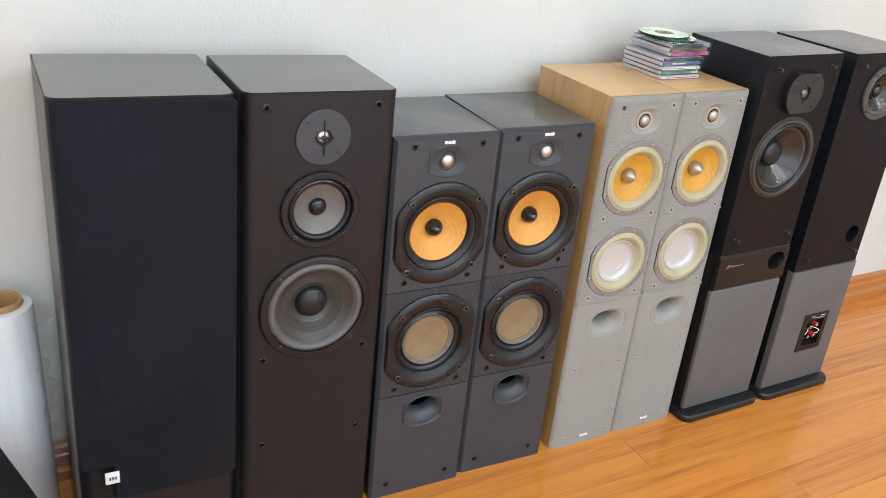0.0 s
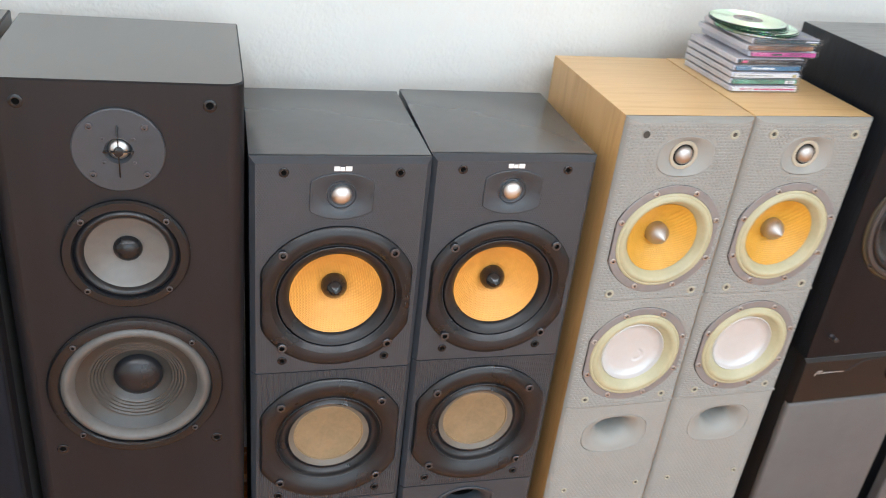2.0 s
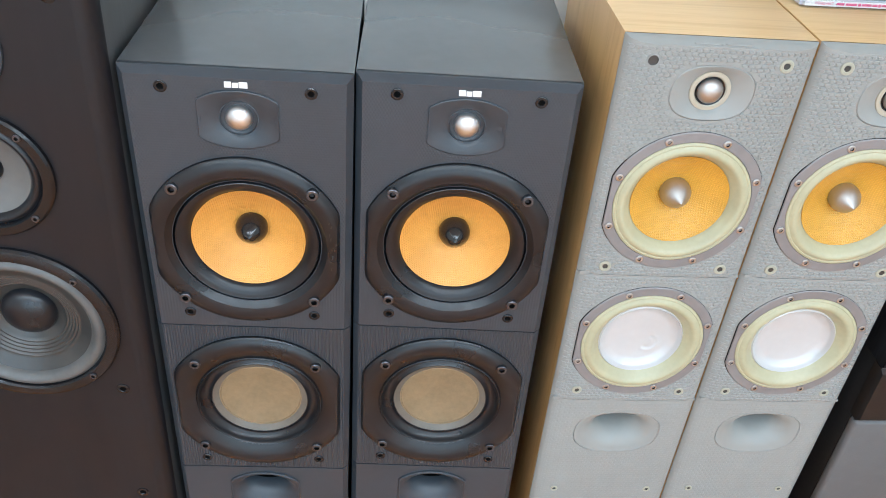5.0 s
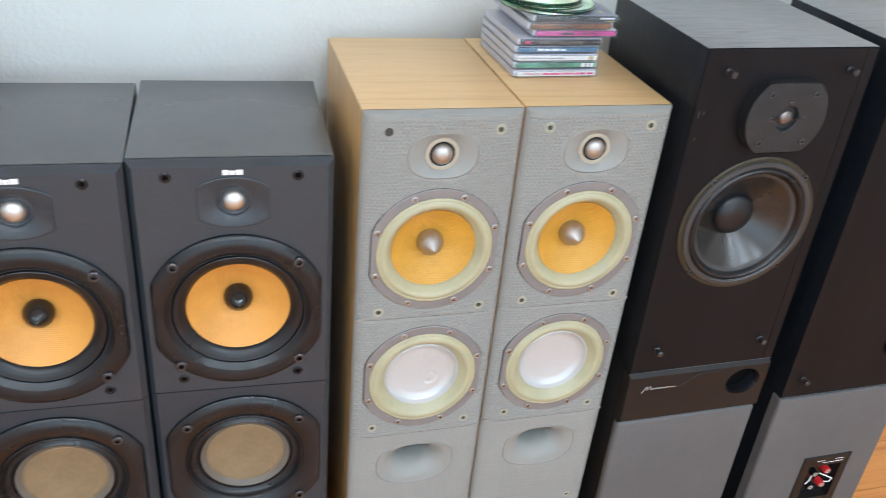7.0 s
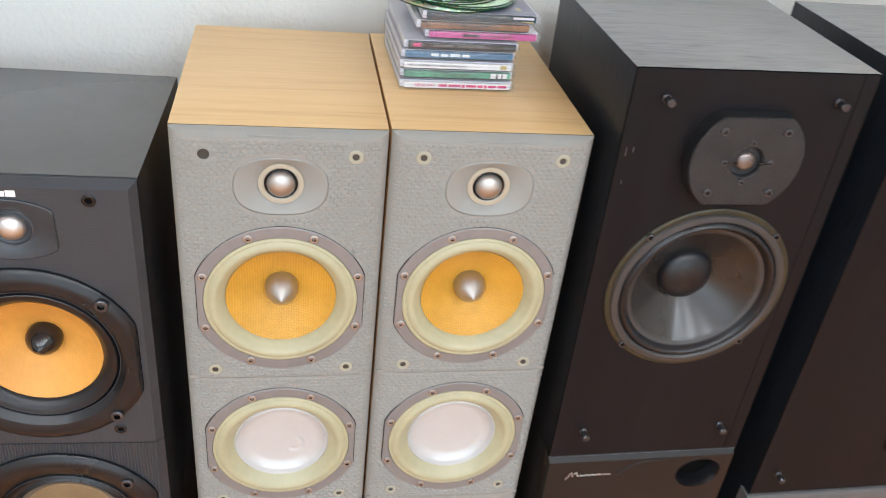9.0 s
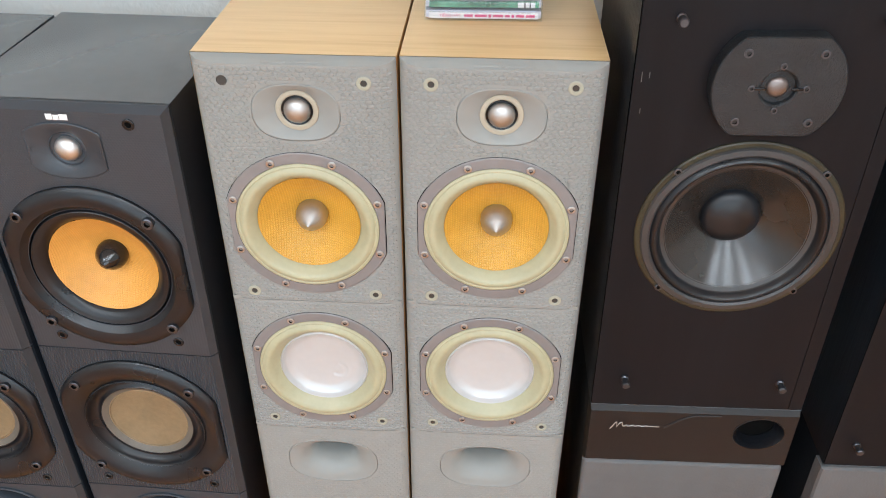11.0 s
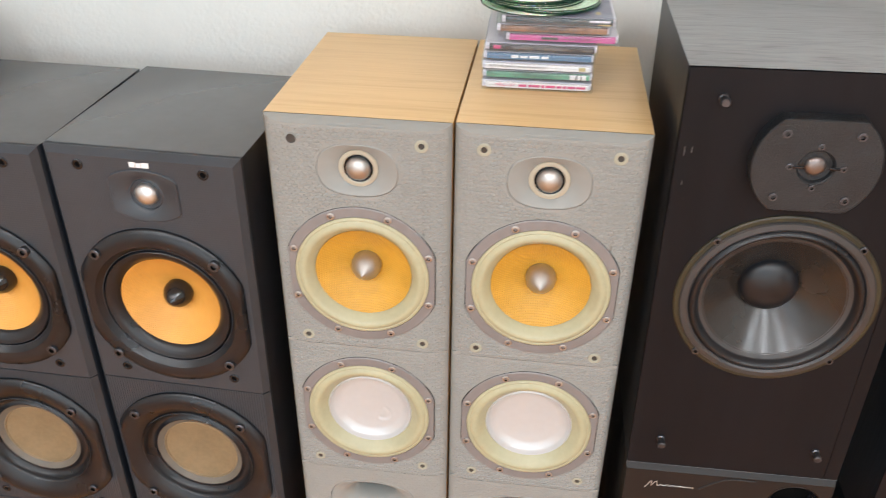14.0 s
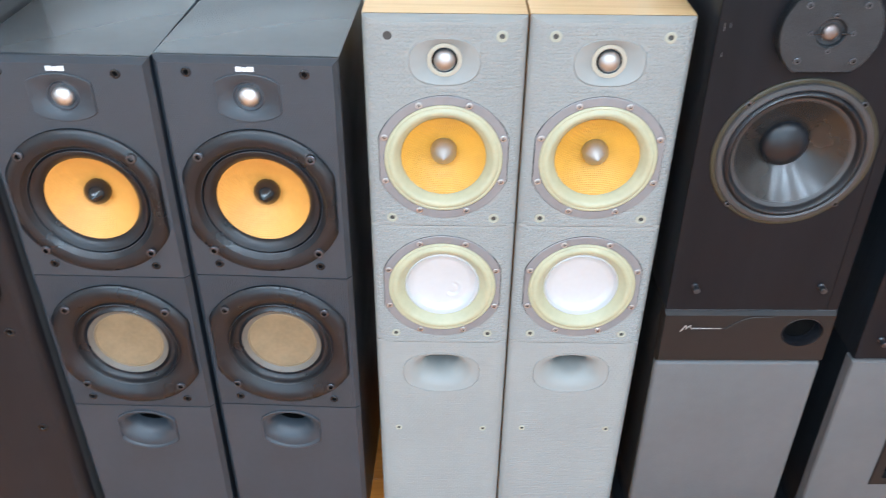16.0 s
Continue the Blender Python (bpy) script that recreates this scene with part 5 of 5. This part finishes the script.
for _i, (_x, _y, _t, _m, _l, _b, _tx) in enumerate(_cases):
    _top = cd_case(_x, _y, _zc + 0.0104 * _i, _t, _m, _l, _b, _tx)


def disc(x, y, z, rz, tilt=0.0):
    d = thing("compact_disc", pose(x, y, z, tilt, 0, rz), "shiny green-silver recordable disc lying on the case stack", "disc", "loose discs")
    bm = turned_z([(0.0075, 0.0), (0.0585, 0.0), (0.0598, 0.0002), (0.060, 0.0005), (0.060, 0.0008), (0.0597, 0.0011), (0.0588, 0.0012), (0.023, 0.0012)], 96, cap=False)
    for f in bm.faces:
        if all(v.co.x ** 2 + v.co.y ** 2 > 0.0580 ** 2 for v in f.verts):
            f.material_index = 1
    part("disc_body", bm, DISC, d, mats=(DISCEDGE,))
    part("hub", turned_z([(0.023, 0.0012), (0.0185, 0.00125), (0.018, 0.0015), (0.0165, 0.0015), (0.016, 0.0012), (0.0078, 0.0012), (0.0075, 0.0)], 48, cap=False), DISCHUB, d, "clear grey hub")
    return d


_cover = part("cover_sheet", box_bm(-0.056, 0.058, 0.004, 0.136, 0.0094, 0.0099), COVER, _top, "blue-grey printed cover under the lid")
part("cover_mark", box_bm(0.040, 0.045, 0.016, 0.026, 0.0099, 0.0100), GOLDINK, _cover)
_zd = _zc + 0.0104 * 8
for _i, (_x, _y) in enumerate(((1.4660, 1.487), (1.4810, 1.493), (1.4805, 1.492), (1.4795, 1.494), (1.4640, 1.496), (1.4625, 1.499), (1.4632, 1.501), (1.4618, 1.500), (1.4625, 1.501))):
    disc(_x, _y, _zd + 0.00135 * _i, 37 * _i)


# ---------- roll of stretch film and the black box beside the speakers ----------
def film_roll(x, y):
    r, rc, hgt = 0.058, 0.040, 0.52
    ob = thing("stretch_film_roll", pose(x, y, 0.0, 0, 0, 0), "upright roll of clear stretch film on cardboard core", "film roll")
    part("wound_film", turned_z([(rc, 0.006), (r - 0.003, 0.004), (r, 0.010), (r + 0.0005, 0.2), (r, hgt - 0.02), (r - 0.002, hgt - 0.013), (r - 0.008, hgt - 0.010), (rc + 0.001, hgt - 0.010)], 64, cap=False), FILMROLL, ob, "milky wound plastic film")
    part("core", turned_z([(rc - 0.007, 0.0), (rc, 0.0), (rc, hgt - 0.001), (rc - 0.001, hgt), (rc - 0.006, hgt), (rc - 0.007, hgt - 0.001), (rc - 0.007, 0.0)], 48, cap=False), CARDBOARD, ob, "brown cardboard tube")
    bm = bmesh.new()
    rows, cols = 26, 12
    grid = []
    for i in range(rows + 1):
        z = 0.10 + 0.37 * i / rows
        line = []
        for j in range(cols + 1):
            s = j / cols
            wide = 0.016 + 0.009 * math.sin(i * 0.55) + 0.008 * math.sin(i * 1.7 + 1)
            p = Vector((r - 0.012 + s * (wide + 0.012), -0.030 + 0.018 * s, z))
            p += Vector((0.0, 0.009, 0.004)) * noise.noise(Vector((s * 5, z * 34, 2.0))) + Vector((0, 0.005, 0)) * noise.noise(Vector((s * 14, z * 90, 5.0)))
            line.append(bm.verts.new(p))
        grid.append(line)
    for i in range(rows):
        for j in range(cols):
            bm.faces.new((grid[i][j], grid[i][j + 1], grid[i + 1][j + 1], grid[i + 1][j]))
    part("loose_flap", bm, CLINGFILM, ob, "crinkled clear loose end")
    return ob


film_roll(-0.003, 1.568)

_bx = thing("black_box", pose(-0.005, 1.32, 0.0, 0, 0, 18), "black painted box standing beside the film roll", "box")
part("body", box_bm(-0.34, 0.0, -0.42, 0.10, 0.0, 0.30, 0.004), BOXBLACK, _bx)


# ---------- floor of separate boards ----------
_fl = finish("floor", box_bm(X0, X1, Y0, WALL_Y, -0.06, -0.010), TRIM)
tagged(_fl, "glossy orange-brown wooden floorboards", "floor", kind="structure")
_bw, _bl = 0.125, 1.22


def board_mesh(length):
    bm = box_bm(0.0004, length - 0.0004, 0.0004, _bw - 0.0004, -0.0098, 0.0, 0.0004, 1)
    me = bpy.data.meshes.new("floorboard")
    bmesh.ops.recalc_face_normals(bm, faces=bm.faces)
    bm.to_mesh(me)
    bm.free()
    me.materials.append(PLANK)
    return me


_full = board_mesh(_bl)
_rng = random.Random(7)
_y, _row = WALL_Y - 0.004 - _bw, 0
while _y > Y0 - _bw:
    _x = X0 + (-_bl * (0.18 + 0.37 * _row) % _bl) - _bl
    while _x < X1:
        x0, x1 = max(_x, X0), min(_x + _bl, X1)
        if x1 - x0 > 0.03:
            b = new("floorboard", _full if x1 - x0 > _bl - 1e-4 else board_mesh(x1 - x0))
            b.parent = _fl
            b.location = (x0, max(_y, Y0) if _y > Y0 else _y, 0.0)
        _x += _bl
    _y -= _bw
    _row += 1
